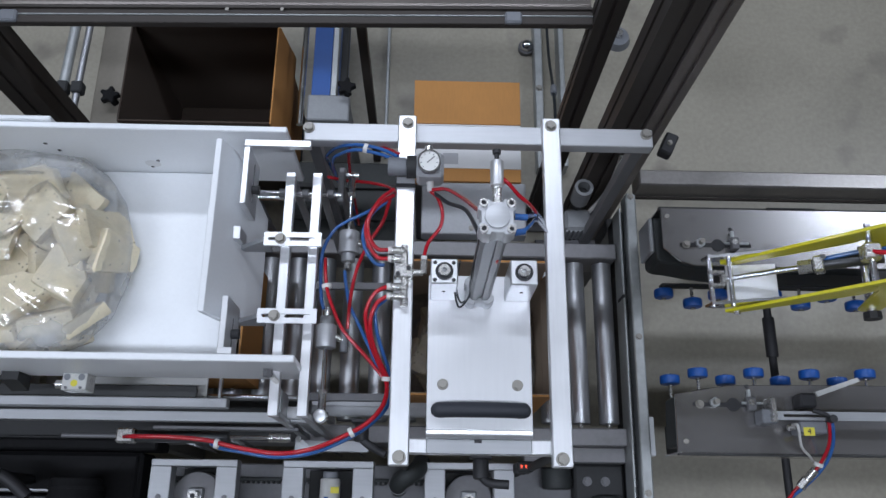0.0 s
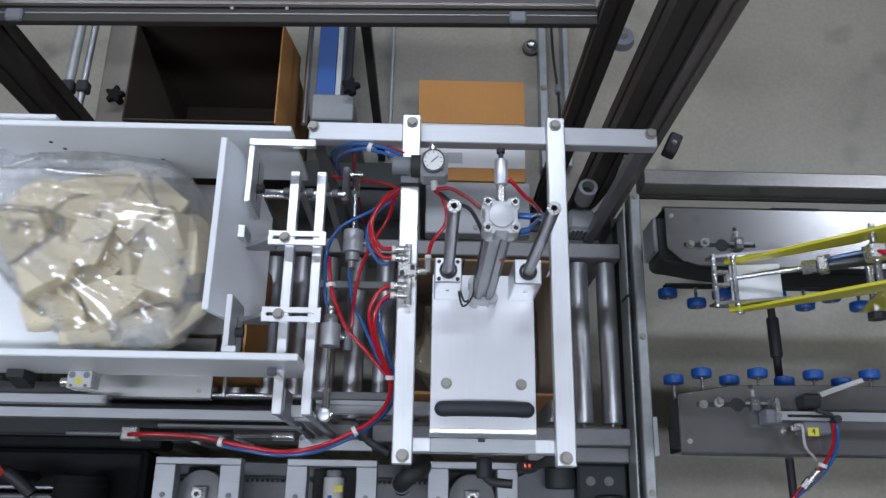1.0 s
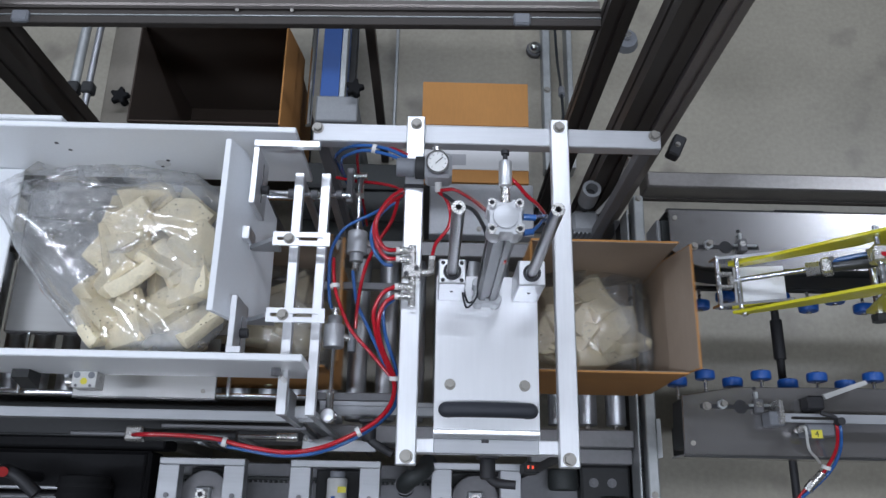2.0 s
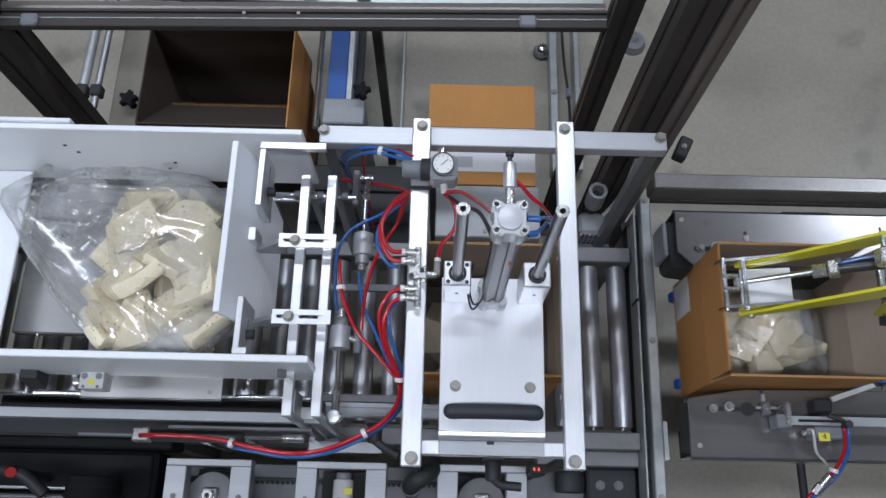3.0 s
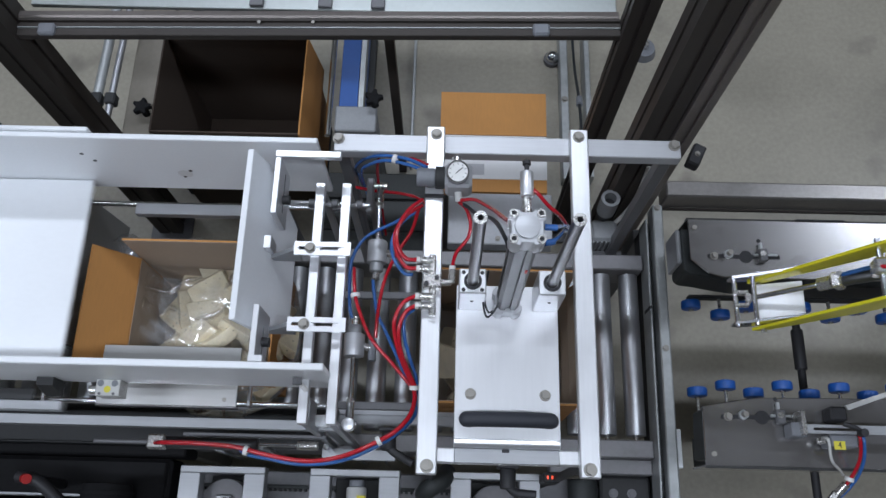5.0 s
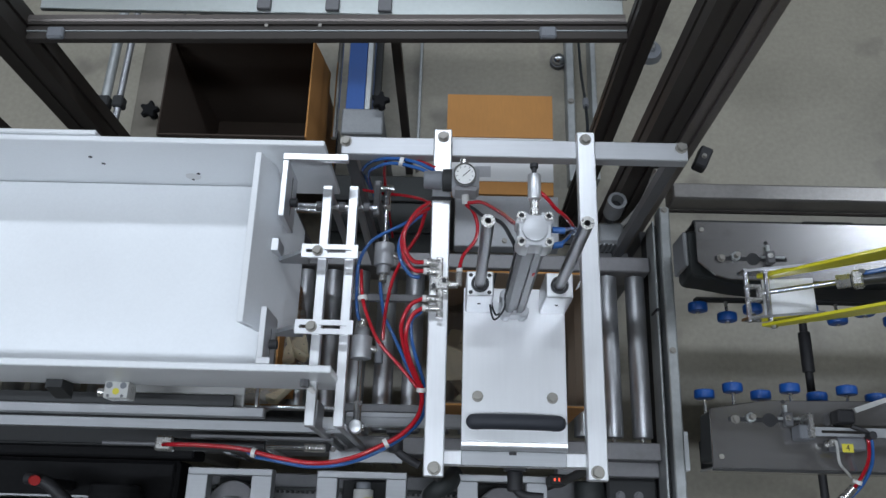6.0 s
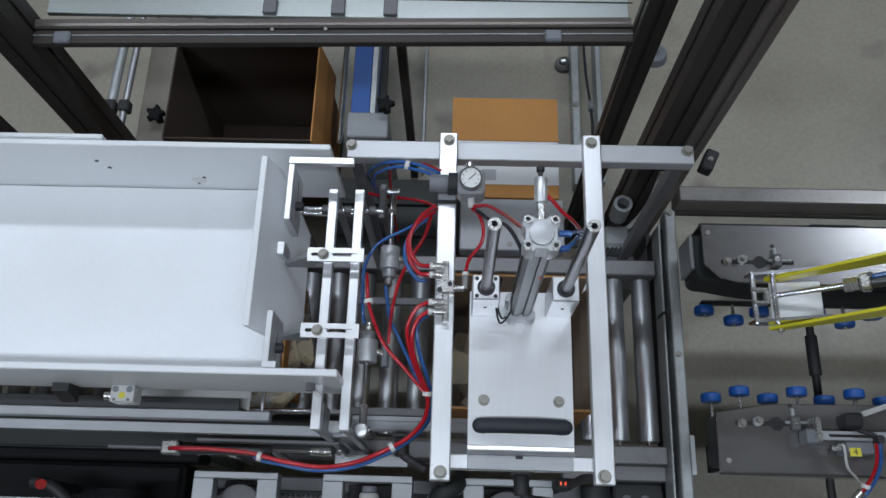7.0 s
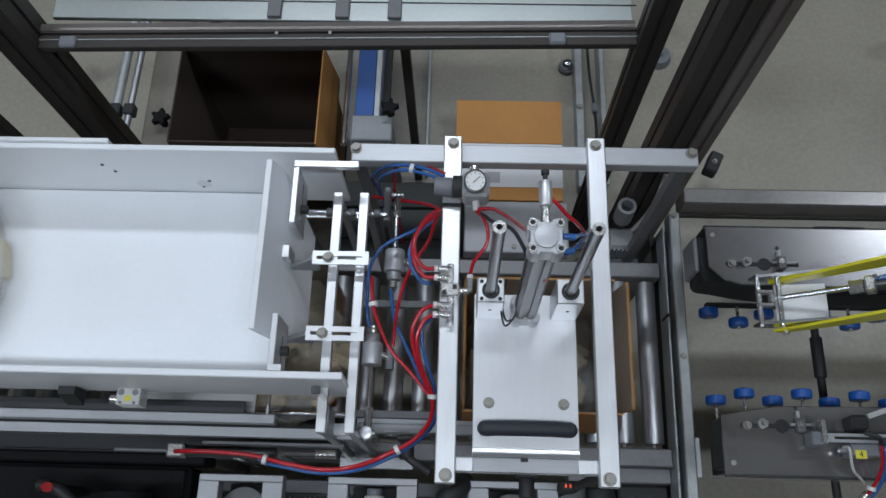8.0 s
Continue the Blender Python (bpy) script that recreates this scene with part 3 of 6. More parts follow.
grip = part("handle", hose([(-0.0165, 0.1515, 1.2145), (-0.012, 0.1515, 1.217), (0.02, 0.1515, 1.2225), (0.058, 0.1515, 1.2235), (0.096, 0.1515, 1.2225), (0.128, 0.1515, 1.217), (0.1325, 0.1515, 1.2145)], 0.0135, 18), HANDLE, pp, "black plastic bridge handle", smooth=60)
for hx in (-0.01, 0.126):
    part("handle_foot", rod((hx, 0.1495, 1.201), (hx, 0.1512, 1.2165), 0.0105, 16), HANDLE, grip)
# air cylinder: square heads, grooved tube, tie rod nuts
cx, cy = 0.0545, 0.363
out = []
for k in range(4):
    a = math.pi / 2 * k
    for u, v in ((0.019, -0.009), (0.019, -0.004), (0.0145, -0.004), (0.0145, 0.004), (0.019, 0.004), (0.019, 0.013), (0.013, 0.019)):
        out.append((cx + u * math.cos(a) - v * math.sin(a), cy + u * math.sin(a) + v * math.cos(a)))
part("cylinder_tube", prism(out, "z", 1.235, 1.565), ANOD, pp, "grooved anodised cylinder tube")
for z0, z1 in ((1.2, 1.235), (1.565, 1.6)):
    s, c = 0.026, 0.014
    lobes = []
    for k in range(4):
        a = math.pi / 2 * k
        for u, v in ((s, -0.010), (0.0225, -0.0085), (0.0225, 0.0085), (s, 0.010), (s, 0.019), (0.019, s), (0.010, s)):
            lobes.append((cx + u * math.cos(a) - v * math.sin(a), cy + u * math.sin(a) + v * math.cos(a)))
    part("cylinder_head", prism(lobes, "z", z0, z1, bevel=0.0012), ALU_SATIN, pp)
part("end_disc", rod((cx, cy, 1.6), (cx, cy, 1.604), 0.0175, 28, bevel=0.001), ALU_SATIN, pp)
for sx in (-0.019, 0.019):
    for sy in (-0.019, 0.019):
        part("tie_rod_nut", pipe((cx + sx, cy + sy, 1.598), (cx + sx, cy + sy, 1.606), 0.0062, 0.0036, 12), NICKEL, pp)
        part("tie_rod_socket", rod((cx + sx, cy + sy, 1.598), (cx + sx, cy + sy, 1.6025), 0.0036, 12), BLACK, pp)
# speed valve at the back of the head
part("valve_stem", rod((cx + 0.001, 0.389, 1.583), (cx + 0.001, 0.421, 1.583), 0.0065, 12), NICKEL, pp)
part("valve_body", rod((cx + 0.001, 0.413, 1.588), (cx + 0.001, 0.452, 1.588), 0.0095, 16, bevel=0.002), ALU, pp)
part("valve_screw", rod((cx + 0.001, 0.452, 1.588), (cx + 0.001, 0.466, 1.588), 0.0035, 10), BLACK, pp)
part("valve_knob", rod((cx + 0.001, 0.463, 1.588), (cx + 0.001, 0.469, 1.588), 0.006, 12), BLACK, pp)
part("push_fitting", rod((cx + 0.026, 0.372, 1.578), (cx + 0.044, 0.372, 1.576), 0.0048, 12), BLUE_T, pp, "blue push-in fitting")
part("push_fitting", rod((cx + 0.026, 0.348, 1.578), (cx + 0.04, 0.352, 1.574), 0.0048, 12), BLUE_T, pp, "blue push-in fitting")
part("cable", hose([(0.012, 0.38, 1.30), (0.008, 0.36, 1.27), (0.018, 0.335, 1.22), (0.034, 0.345, 1.25), (0.036, 0.36, 1.3)], 0.0018), DARK_T, pp, "thin black sensor cable")
part("cable", hose([(0.016, 0.39, 1.32), (0.012, 0.365, 1.25), (0.022, 0.345, 1.215), (0.037, 0.35, 1.24)], 0.0018), DARK_T, pp, "thin black sensor cable")
part("sensor", box(0.064, 0.068, 0.342, 0.346, 1.455, 1.467), REDK, pp, "small red-lit position sensor")

# the part of the press that travels: two rods and the lower plate
ram = thing("press_ram", "steel guide rods with the moving lower press plate", "press", (0.058, 0.374, 0.865))
for bx in (-0.0105, 0.1265):
    part("guide_rod", pipe((bx, 0.374, 0.88), (bx, 0.374, 1.318), 0.0095, 0.0045), GROUND, ram, "ground steel guide rod")
    part("rod_end", pipe((bx, 0.374, 1.3175), (bx, 0.374, 1.320), 0.0098, 0.0045), NICKEL, ram)
part("pressing_plate", box(-0.032, 0.147, 0.28, 0.398, 0.865, 0.88, 0.002), ALU, ram)

# ---------------------------------------------------------------- hopper
hp = thing("product_hopper", "white plastic hopper walls on aluminium brackets", "hopper", (-0.8, 0.45, 1.0))
part("far_wall", box(-1.7, -0.313, 0.668, 0.680, 1.005, 1.24, 0.002), WHITE, hp)
part("far_wall_strip", box(-1.7, -0.76, 0.6805, 0.69, 1.19, 1.246, 0.002), WHITE, hp)
part("near_wall", box(-1.7, -0.268, 0.226, 0.239, 1.06, 1.24, 0.002), WHITE, hp)
ew = thing("end_stop_plate", "white plastic end stop plate with slotted aluminium brackets", "plate", (-0.42, 0.48, 1.035))
def stop_plate():
    """A leaning sheet whose lower corners are cut away."""
    bm = bmesh.new()
    outline = ((0.314, 0.0), (0.652, 0.0), (0.652, 0.30), (0.567, 1.0), (0.36, 1.0), (0.314, 0.45))
    sides = [[bm.verts.new((-0.445 + 0.057 * k + d, y, 1.24 - 0.205 * k)) for y, k in outline] for d in (0.0, 0.012)]
    bm.faces.new(sides[0])
    bm.faces.new(sides[1])
    for i in range(6):
        j = (i + 1) % 6
        bm.faces.new((sides[0][i], sides[0][j], sides[1][j], sides[1][i]))
    bmesh.ops.recalc_face_normals(bm, faces=bm.faces)
    bmesh.ops.bevel(bm, geom=bm.edges[:], offset=0.0012, segments=1, affect="EDGES", profile=0.5)
    return bm


part("plate", stop_plate(), WHITE, ew)
for y in (0.470, 0.321):
    part("strap", slot_plate(-0.349, -0.241, y - 0.0135, y + 0.0135, 1.184, 1.19, -0.338, -0.256, 0.0035), ALU, ew)
    part("strap_bolt", hexbolt(-0.318, y, 1.19, 0.0085, 0.009), BOLTM, ew)
    part("angle", prism([(-0.418, 1.12), (-0.345, 1.12), (-0.343, 1.1838), (-0.352, 1.1838)], "y", y - 0.004, y + 0.004), ALU_DULL, ew)
    part("angle_foot", box(-0.412, -0.398, y + 0.004, y + 0.03, 1.12, 1.175, 0.001), ALU, ew)

for y0, y1, x in ((0.523, 0.6535, -0.3855), (0.24, 0.345, -0.398)):
    b = thing("slotted_bracket", "slotted aluminium angle bracket with a black knob screw", "bracket", (x, (y0 + y1) / 2, 1.14), "wall brackets")
    part("arm", box(x - 0.0055, x + 0.0055, y0, y1 - (0.0145 if y0 > 0.5 else 0), 1.14, 1.235, 0.001), ALU, b)
    part("slot", box(x + 0.0056, x + 0.0062, y0 + 0.02, y1 - 0.03, 1.183, 1.188, 0), GREYST, b)
    part("foot", box(x - 0.006, x + 0.12 if y0 > 0.5 else x + 0.02, y1 - 0.014 if y0 > 0.5 else y0, y1 if y0 > 0.5 else y0 + 0.012, 1.222, 1.236, 0.001), ALU, b)
    part("knob", rod((x + 0.006, y0 + 0.045, 1.19), (x + 0.02, y0 + 0.045, 1.19), 0.009, 14), BLACK, b)

for x in (-0.315, -0.262):
    sb = thing("slide_bar", "long aluminium cross bar over the conveyor", "bar", (x, 0.4, 0.68), "cross bars")
    part("bar", box(x - 0.009, x + 0.009, 0.145, 0.625, 1.13, 1.15, 0.001), ALU, sb)
    for y in (0.152, 0.618):
        part("post", box(x - 0.007, x + 0.007, y - 0.006, y + 0.006, 0.68, 1.13), ALU_DULL, sb)

# sliding white floor and the steel trap below it
fs = thing("sliding_hopper_floor", "white plastic sliding floor plate of the hopper", "plate", (-0.9, 0.45, 1.03))
part("plate", box(-1.40, -0.433, 0.241, 0.666, 1.037, 1.045, 0.002), WHITE, fs)
part("carrier", box(-1.40, -0.432, 0.176, 0.196, 0.985, 1.01, 0.002), ALU_DULL, fs, "dull aluminium carrier bar")
part("web", box(-1.40, -0.5, 0.196, 0.222, 0.985, 0.99, 0.001), DARKM, fs)
TX0, TX1, TZ = -0.885, -0.458, 0.969
tr = thing("trap_leaf", "stainless trap leaf hinged on a rod under the hopper", "trap door", (TX0, 0.4955, TZ), "trap leaves")
part("sheet", box(-0.93, -0.676, 0.327, 0.664, 0.975, 0.981, 0.001), MIRROR, tr, "polished tray sheet")
part("edge_fold", box(-0.93, -0.676, 0.3235, 0.3268, 0.962, 0.984, 0.001), STEEL, tr)
part("side_fold", box(-0.9335, -0.9302, 0.327, 0.664, 0.955, 0.982, 0.001), STEEL, tr)
part("hinge_eye", rod((TX0, 0.34, TZ), (TX0, 0.36, TZ), 0.0075, 14), GREYST, tr)
tl = thing("trap_leaf", "stainless trap leaf hinged beside the end stop", "trap door", (TX1, 0.4955, TZ), "trap leaves")
part("sheet", box(-0.674, -0.462, 0.327, 0.664, 0.975, 0.981, 0.001), MIRROR, tl, "polished tray sheet")
part("hinge_eye", rod((TX1, 0.34, TZ), (TX1, 0.36, TZ), 0.0075, 14), GREYST, tl)
ls = thing("trap_lip", "fixed stainless lip sheet lying on the guide rod", "sheet", (-0.63, 0.26, 0.9612))
part("sheet", box(-0.776, -0.485, 0.198, 0.322, 0.9612, 0.9665, 0.001), MIRROR, ls)
part("front_fold", box(-0.776, -0.485, 0.1945, 0.1978, 0.945, 0.9675, 0.001), STEEL, ls)
for x in (-0.75, -0.51):
    part("screw", rod((x, 0.212, 0.9665), (x, 0.212, 0.969), 0.0045, 12), BOLTM, ls)
for x, lab in ((TX0, "chromed hinge rod of the trap leaf"), (TX1, "chromed hinge rod beside the end stop")):
    hr = thing("hinge_rod", lab, "rod", (x, 0.4955, TZ), "hinge rods")
    part("rod", rod((x, 0.20, TZ), (x, 0.662, TZ), 0.0048, 14), CHROME, hr)
    part("bearing", box(x - 0.012, x + 0.012, 0.645, 0.663, 0.945, 0.984, 0.002), GREYP, hr)
far = thing("far_guide", "aluminium guide strip and rod below the hopper wall", "guide", (-0.6, 0.64, 0.93))
part("strip", box(-0.76, -0.43, 0.622, 0.648, 0.945, 0.965, 0.001), ALU_DULL, far)
part("rod", rod((-1.6, 0.655, 0.94), (-0.27, 0.655, 0.94), 0.006), CHROME, far)
for x in (-1.5, -0.43):
    part("leg", box(x - 0.008, x + 0.008, 0.6525, 0.662, 0.56, 0.934), GREYST, far)

br = thing("front_beam", "aluminium beam and guide rod along the hopper front", "beam", (-0.8, 0.165, 0.68))
part("beam", box(-1.7, -0.27, 0.152, 0.172, 0.965, 0.985, 0.001), ALU_DULL, br)
part("guide_rod", rod((-1.6, 0.205, 0.955), (-0.27, 0.205, 0.955), 0.006), CHROME, br)
for x in (-1.5, -0.29):
    part("leg", box(x - 0.01, x + 0.01, 0.155, 0.169, 0.68, 0.965), ALU_DULL, br)

# ---------------------------------------------------------------- cartons and bags
L, W, HW, FL, TH = 0.32, 0.28, 0.215, 0.118, 0.004


def carton(at, label):
    """An open carton with four raised flaps; the rear one turns on its crease."""
    t = thing("carton", label, "carton", at, "cartons on the line")
    x, y, z = at
    part("bottom", box(x - L / 2, x + L / 2, y - W / 2, y + W / 2, z, z + TH, 0), CARD_IN, t)
    part("side_wall", box(x - L / 2, x + L / 2, y - W / 2, y - W / 2 + TH, z + TH, z + HW, 0.001), CARD, t)
    part("side_wall", box(x - L / 2, x + L / 2, y + W / 2 - TH, y + W / 2, z + TH, z + HW, 0.001), CARD, t)
    part("end_wall", box(x - L / 2, x - L / 2 + TH, y - W / 2 + TH, y + W / 2 - TH, z + TH, z + HW, 0.001), CARD, t)
    part("end_wall", box(x + L / 2 - TH, x + L / 2, y - W / 2 + TH, y + W / 2 - TH, z + TH, z + HW, 0.001), CARD, t)
    e = 0.0012
    zc, zt = z + HW, z + HW + FL
    for sgn, lean in ((-1, 0.006), (1, 0.0)):
        w = y + sgn * W / 2
        part("side_flap", prism([(w, zc), (w - sgn * TH, zc), (w - sgn * TH + sgn * lean, zt), (w + sgn * lean, zt)], "x", x - L / 2 + 0.002, x + L / 2 - 0.002), CARD, t)
        part("lining", box(x - L / 2 + TH, x + L / 2 - TH, min(w - sgn * TH, w - sgn * (TH + e)), max(w - sgn * TH, w - sgn * (TH + e)), z + TH, zc, 0), CARD_IN, t, "brown inner lining")
        part("flap_lining", prism([(w - sgn * TH, zc), (w - sgn * (TH + e), zc), (w - sgn * (TH + e) + sgn * lean, zt - 0.001), (w - sgn * TH + sgn * lean, zt - 0.001)], "x", x - L / 2 + 0.004, x + L / 2 - 0.004), CARD_IN, t)
    xe = x + L / 2
    part("end_flap", prism([(xe, zc), (xe - TH, zc), (xe - TH + 0.026, zt), (xe + 0.026, zt)], "y", y - W / 2 + 0.006, y + W / 2 - 0.006), CARD, t)
    part("flap_lining", prism([(xe - TH, zc), (xe - TH - e, zc), (xe - TH - e + 0.026, zt - 0.001), (xe - TH + 0.026, zt - 0.001)], "y", y - W / 2 + 0.008, y + W / 2 - 0.008), CARD_IN, t)
    for x0, x1 in ((xe - TH - e, xe - TH), (x - L / 2 + TH, x - L / 2 + TH + e)):
        part("lining", box(x0, x1, y - W / 2 + 0.008, y + W / 2 - 0.008, z + TH, zc, 0), CARD_IN, t, "brown inner lining")
    # rear flap with its own origin on the crease
    bm = box(0, TH, -W / 2 + 0.006, W / 2 - 0.006, 0, FL, 0.001)
    ob = new("end_flap", finish(bm, CARD, "end_flap", 35))
    ob.parent = t
    ob.location = (-L / 2, 0, HW)
    part("label", box(x - L / 2 - 0.0012, x - L / 2 - 0.0002, y + 0.045, y + 0.13, z + 0.012, z + 0.12, 0), LABEL, t, "white paper label")
    return t, ob


def piece_mesh(seed):
    """A cut slab of flat bread: crisp cut sides, soft crust edges, one corner sometimes cut off."""
    rnd = random.Random(seed)
    bm = bmesh.new()
    a, b, h = rnd.uniform(0.044, 0.056), rnd.uniform(0.033, 0.042), rnd.uniform(0.0115, 0.016)
    skew, taper, curl = rnd.uniform(-0.012, 0.012), rnd.uniform(-0.28, 0.18), rnd.uniform(-2.0, 2.6)
    cut = rnd.choice((0.0, 0.0, 0.35, 0.6))
    corners = [(-1, -1), (1, -1), (1, 1 - cut), (1 - cut, 1), (-1, 1)] if cut else [(-1, -1), (1, -1), (1, 1), (-1, 1)]
    out = []
    for i, p in enumerate(corners):
        q = corners[(i + 1) % len(corners)]
        for k in (0.04, 0.27, 0.5, 0.73, 0.96):
            u, v = p[0] + (q[0] - p[0]) * k, p[1] + (q[1] - p[1]) * k
            u, v = u * a * rnd.uniform(0.975, 1.02), v * b * rnd.uniform(0.97, 1.03) * (1 + taper * u)
            out.append((u + skew * v / b, v))
    n_ = len(out)
    rings = []
    for s_, z in ((0.55, -h * 1.03), (0.95, -h), (1.0, -h * 0.75), (1.0, h * 0.7), (0.955, h), (0.55, h * 1.06)):
        rings.append([bm.verts.new((u * s_, v * s_, z + curl * (u * s_) ** 2 + rnd.uniform(-0.0009, 0.0009))) for u, v in out])
    for p, q in zip(rings, rings[1:]):
        for i in range(n_):
            bm.faces.new((p[i], p[(i + 1) % n_], q[(i + 1) % n_], q[i]))
    bm.faces.new(rings[0])
    bm.faces.new(rings[-1])
    return finish(bm, BREAD, "bread_piece", 38)


PIECES = [piece_mesh(k) for k in range(12)]


def along(x, stops):
    """Smooth value between (place, value) stops."""
    for (x0, v0), (x1, v1) in zip(stops, stops[1:]):
        if x <= x1:
            k = max(0.0, (x - x0) / (x1 - x0))
            return v0 + (v1 - v0) * k
    return stops[-1][1]


def bag_shell(seed, rx, ry, rz, tail):
    """A taut bag whose empty end is gathered to one side, with long pleats running into it."""
    bm = bmesh.new()
    nu, nv = 130, 150
    off = Vector((seed * 3.1, seed * 1.7, 0))
    back = -rx - tail
    if tail:
        top = [(back, 0.78), (back + 0.09, 1.03), (-0.02, 1.0), (0.4 * rx, 0.97), (0.68 * rx, 0.80), (0.88 * rx, 0.55), (rx, 0.15)]
        low = [(back, 0.62), (-0.75 * rx, -0.68), (-0.35 * rx, -0.98), (0.3 * rx, -1.0), (0.62 * rx, -0.86), (0.88 * rx, -0.6), (rx, -0.25)]
        lid = [(back, 0.95), (back + 0.1, 1.15), (-0.6 * rx, 1.5), (0, 1.7), (0.6 * rx, 1.6), (rx, 0.8)]
        bed = [(back, 0.80), (back + 0.1, 0.4), (-0.6 * rx, 0.02), (0, 0), (0.7 * rx, 0), (rx, 0.3)]
    else:
        top = [(-rx, 0.7), (-0.88 * rx, 0.95), (-0.4 * rx, 1), (0.4 * rx, 1), (0.88 * rx, 0.95), (rx, 0.7)]
        low = [(p, -v) for p, v in top]
        lid = [(-rx, 0.9), (-0.6 * rx, 1.5), (0, 1.7), (0.6 * rx, 1.5), (rx, 0.9)]
        bed = [(-rx, 0.4), (-0.7 * rx, 0), (0.7 * rx, 0), (rx, 0.4)]
    tip = Vector((back - 0.02, 0.7 * ry))
    rows = []
    for j in range(nv + 1):
        k = j / nv
        x = back + (rx - back) * (0.5 - 0.5 * math.cos(math.pi * k) if not tail else k ** 0.9)
        y1, y0, z1, z0 = along(x, top) * ry, along(x, low) * ry, along(x, lid) * rz, along(x, bed) * rz
        row = []
        for i in range(nu):
            th = 2 * math.pi * i / nu
            c, s = math.cos(th), math.sin(th)
            y = (y0 + y1) / 2 + (y1 - y0) / 2 * math.copysign(abs(c) ** 0.8, c)
            z = (z0 + z1) / 2 + (z1 - z0) / 2 * math.copysign(abs(s) ** 0.8, s)
            ray = Vector((x, y)) - tip
            ang, far_ = math.atan2(ray.y, ray.x), ray.length
            side = 5 if s > 0 else 0
            pleat = noise.noise(Vector((ang * 5, far_ * 2.2, side)) + off)
            crease = (1 - abs(noise.noise(Vector((ang * 12, far_ * 3.4, side + 9)) + off))) ** 9
            p = Vector((x, y, z))
            lump = noise.noise(p * 9 + off) * 0.45
            wander = 0.05 * noise.noise(Vector((far_ * 7, side, 3)) + off)
            fold = sum(math.exp(-((ang - f + wander) / 0.036) ** 2) for f in (-0.86, -0.74, -0.63, -0.50, -0.39, -0.30, -0.20, -0.10, 0.0, 0.08)) * min(far_, 0.22) * math.exp(-(far_ / 0.36) ** 4) if tail else 0.0
            w = min(1.0, far_ / 0.12)
            fade = math.exp(-(far_ / 0.31) ** 2) if tail else 0.2
            d = w * (0.022 * pleat * (0.17 + fade) + 0.018 * crease * (0.2 + fade) + 0.005 * lump) + 0.036 * fold
            if s > 0:
                p.z += d * s
            p.y += 0.6 * d * c * abs(c)
            p.z = max(p.z, 0.0006)
            row.append(bm.verts.new(p))
        rows.append(row)
    for a, b in zip(rows, rows[1:]):
        for i in range(nu):
            bm.faces.new((a[i], a[(i + 1) % nu], b[(i + 1) % nu], b[i]))
    bm.faces.new(rows[0])
    bm.faces.new(rows[-1])
    return bm


PLEATS = (
    ((-0.300, 0.128), (-0.249, 0.161), (-0.194, 0.186), (-0.171, 0.195), (-0.157, 0.166), (-0.127, 0.157), (-0.068, 0.149), (0.019, 0.143)),
    ((-0.298, 0.112), (-0.280, 0.092), (-0.234, 0.081), (-0.174, 0.072), (-0.130, 0.065), (-0.097, 0.090), (-0.061, 0.101)),
    ((-0.205, 0.057), (-0.198, 0.029), (-0.188, 0.049), (-0.160, 0.030)),
    ((-0.137, 0.011), (-0.124, 0.029), (-0.106, 0.022)),
    ((-0.063, 0.001), (-0.020, 0.012), (0.007, 0.039)),
    ((-0.004, 0.074), (0.012, 0.105), (0.032, 0.128)),
    ((-0.262, 0.016), (-0.194, -0.070), (-0.129, -0.132), (-0.098, -0.170)),
)


def pleats(film):
    """Rounded folds standing on the film along the paths above, tapering to nothing at both ends."""
    top = [v.co.copy() for v in film.data.vertices if v.normal.z > 0.1]
    for path in PLEATS:
        pts = []
        for x, y in path:
            near = min(top, key=lambda c: (c.x - x) ** 2 + (c.y - y) ** 2)
            pts.append((x, y, near.z + 0.001))
        line = smooth_points(pts, 7)
        bm = bmesh.new()
        rings = []
        for i, p in enumerate(line):
            d = (line[min(i + 1, len(line) - 1)] - line[max(i - 1, 0)]).normalized()
            side = d.cross(Vector((0, 0, 1))).normalized()
            k = i / (len(line) - 1)
            r = 0.0055 * math.sin(math.pi * (0.04 + 0.92 * k)) ** 0.7 * (0.75 + 0.5 * noise.noise(p * 38))
            rings.append([bm.verts.new(p + side * (u * 1.6 * r) + Vector((0, 0, h * 1.3 * r))) for u, h in ((-1.3, -0.6), (-0.7, 0.35), (-0.25, 0.85), (0.25, 0.85), (0.7, 0.35), (1.3, -0.6))])
        for a, b in zip(rings, rings[1:]):
            for i in range(5):
                bm.faces.new((a[i], a[i + 1], b[i + 1], b[i]))
        fold = new("pleat", finish(bm, FOLD, "pleat", 180))
        fold.parent = film


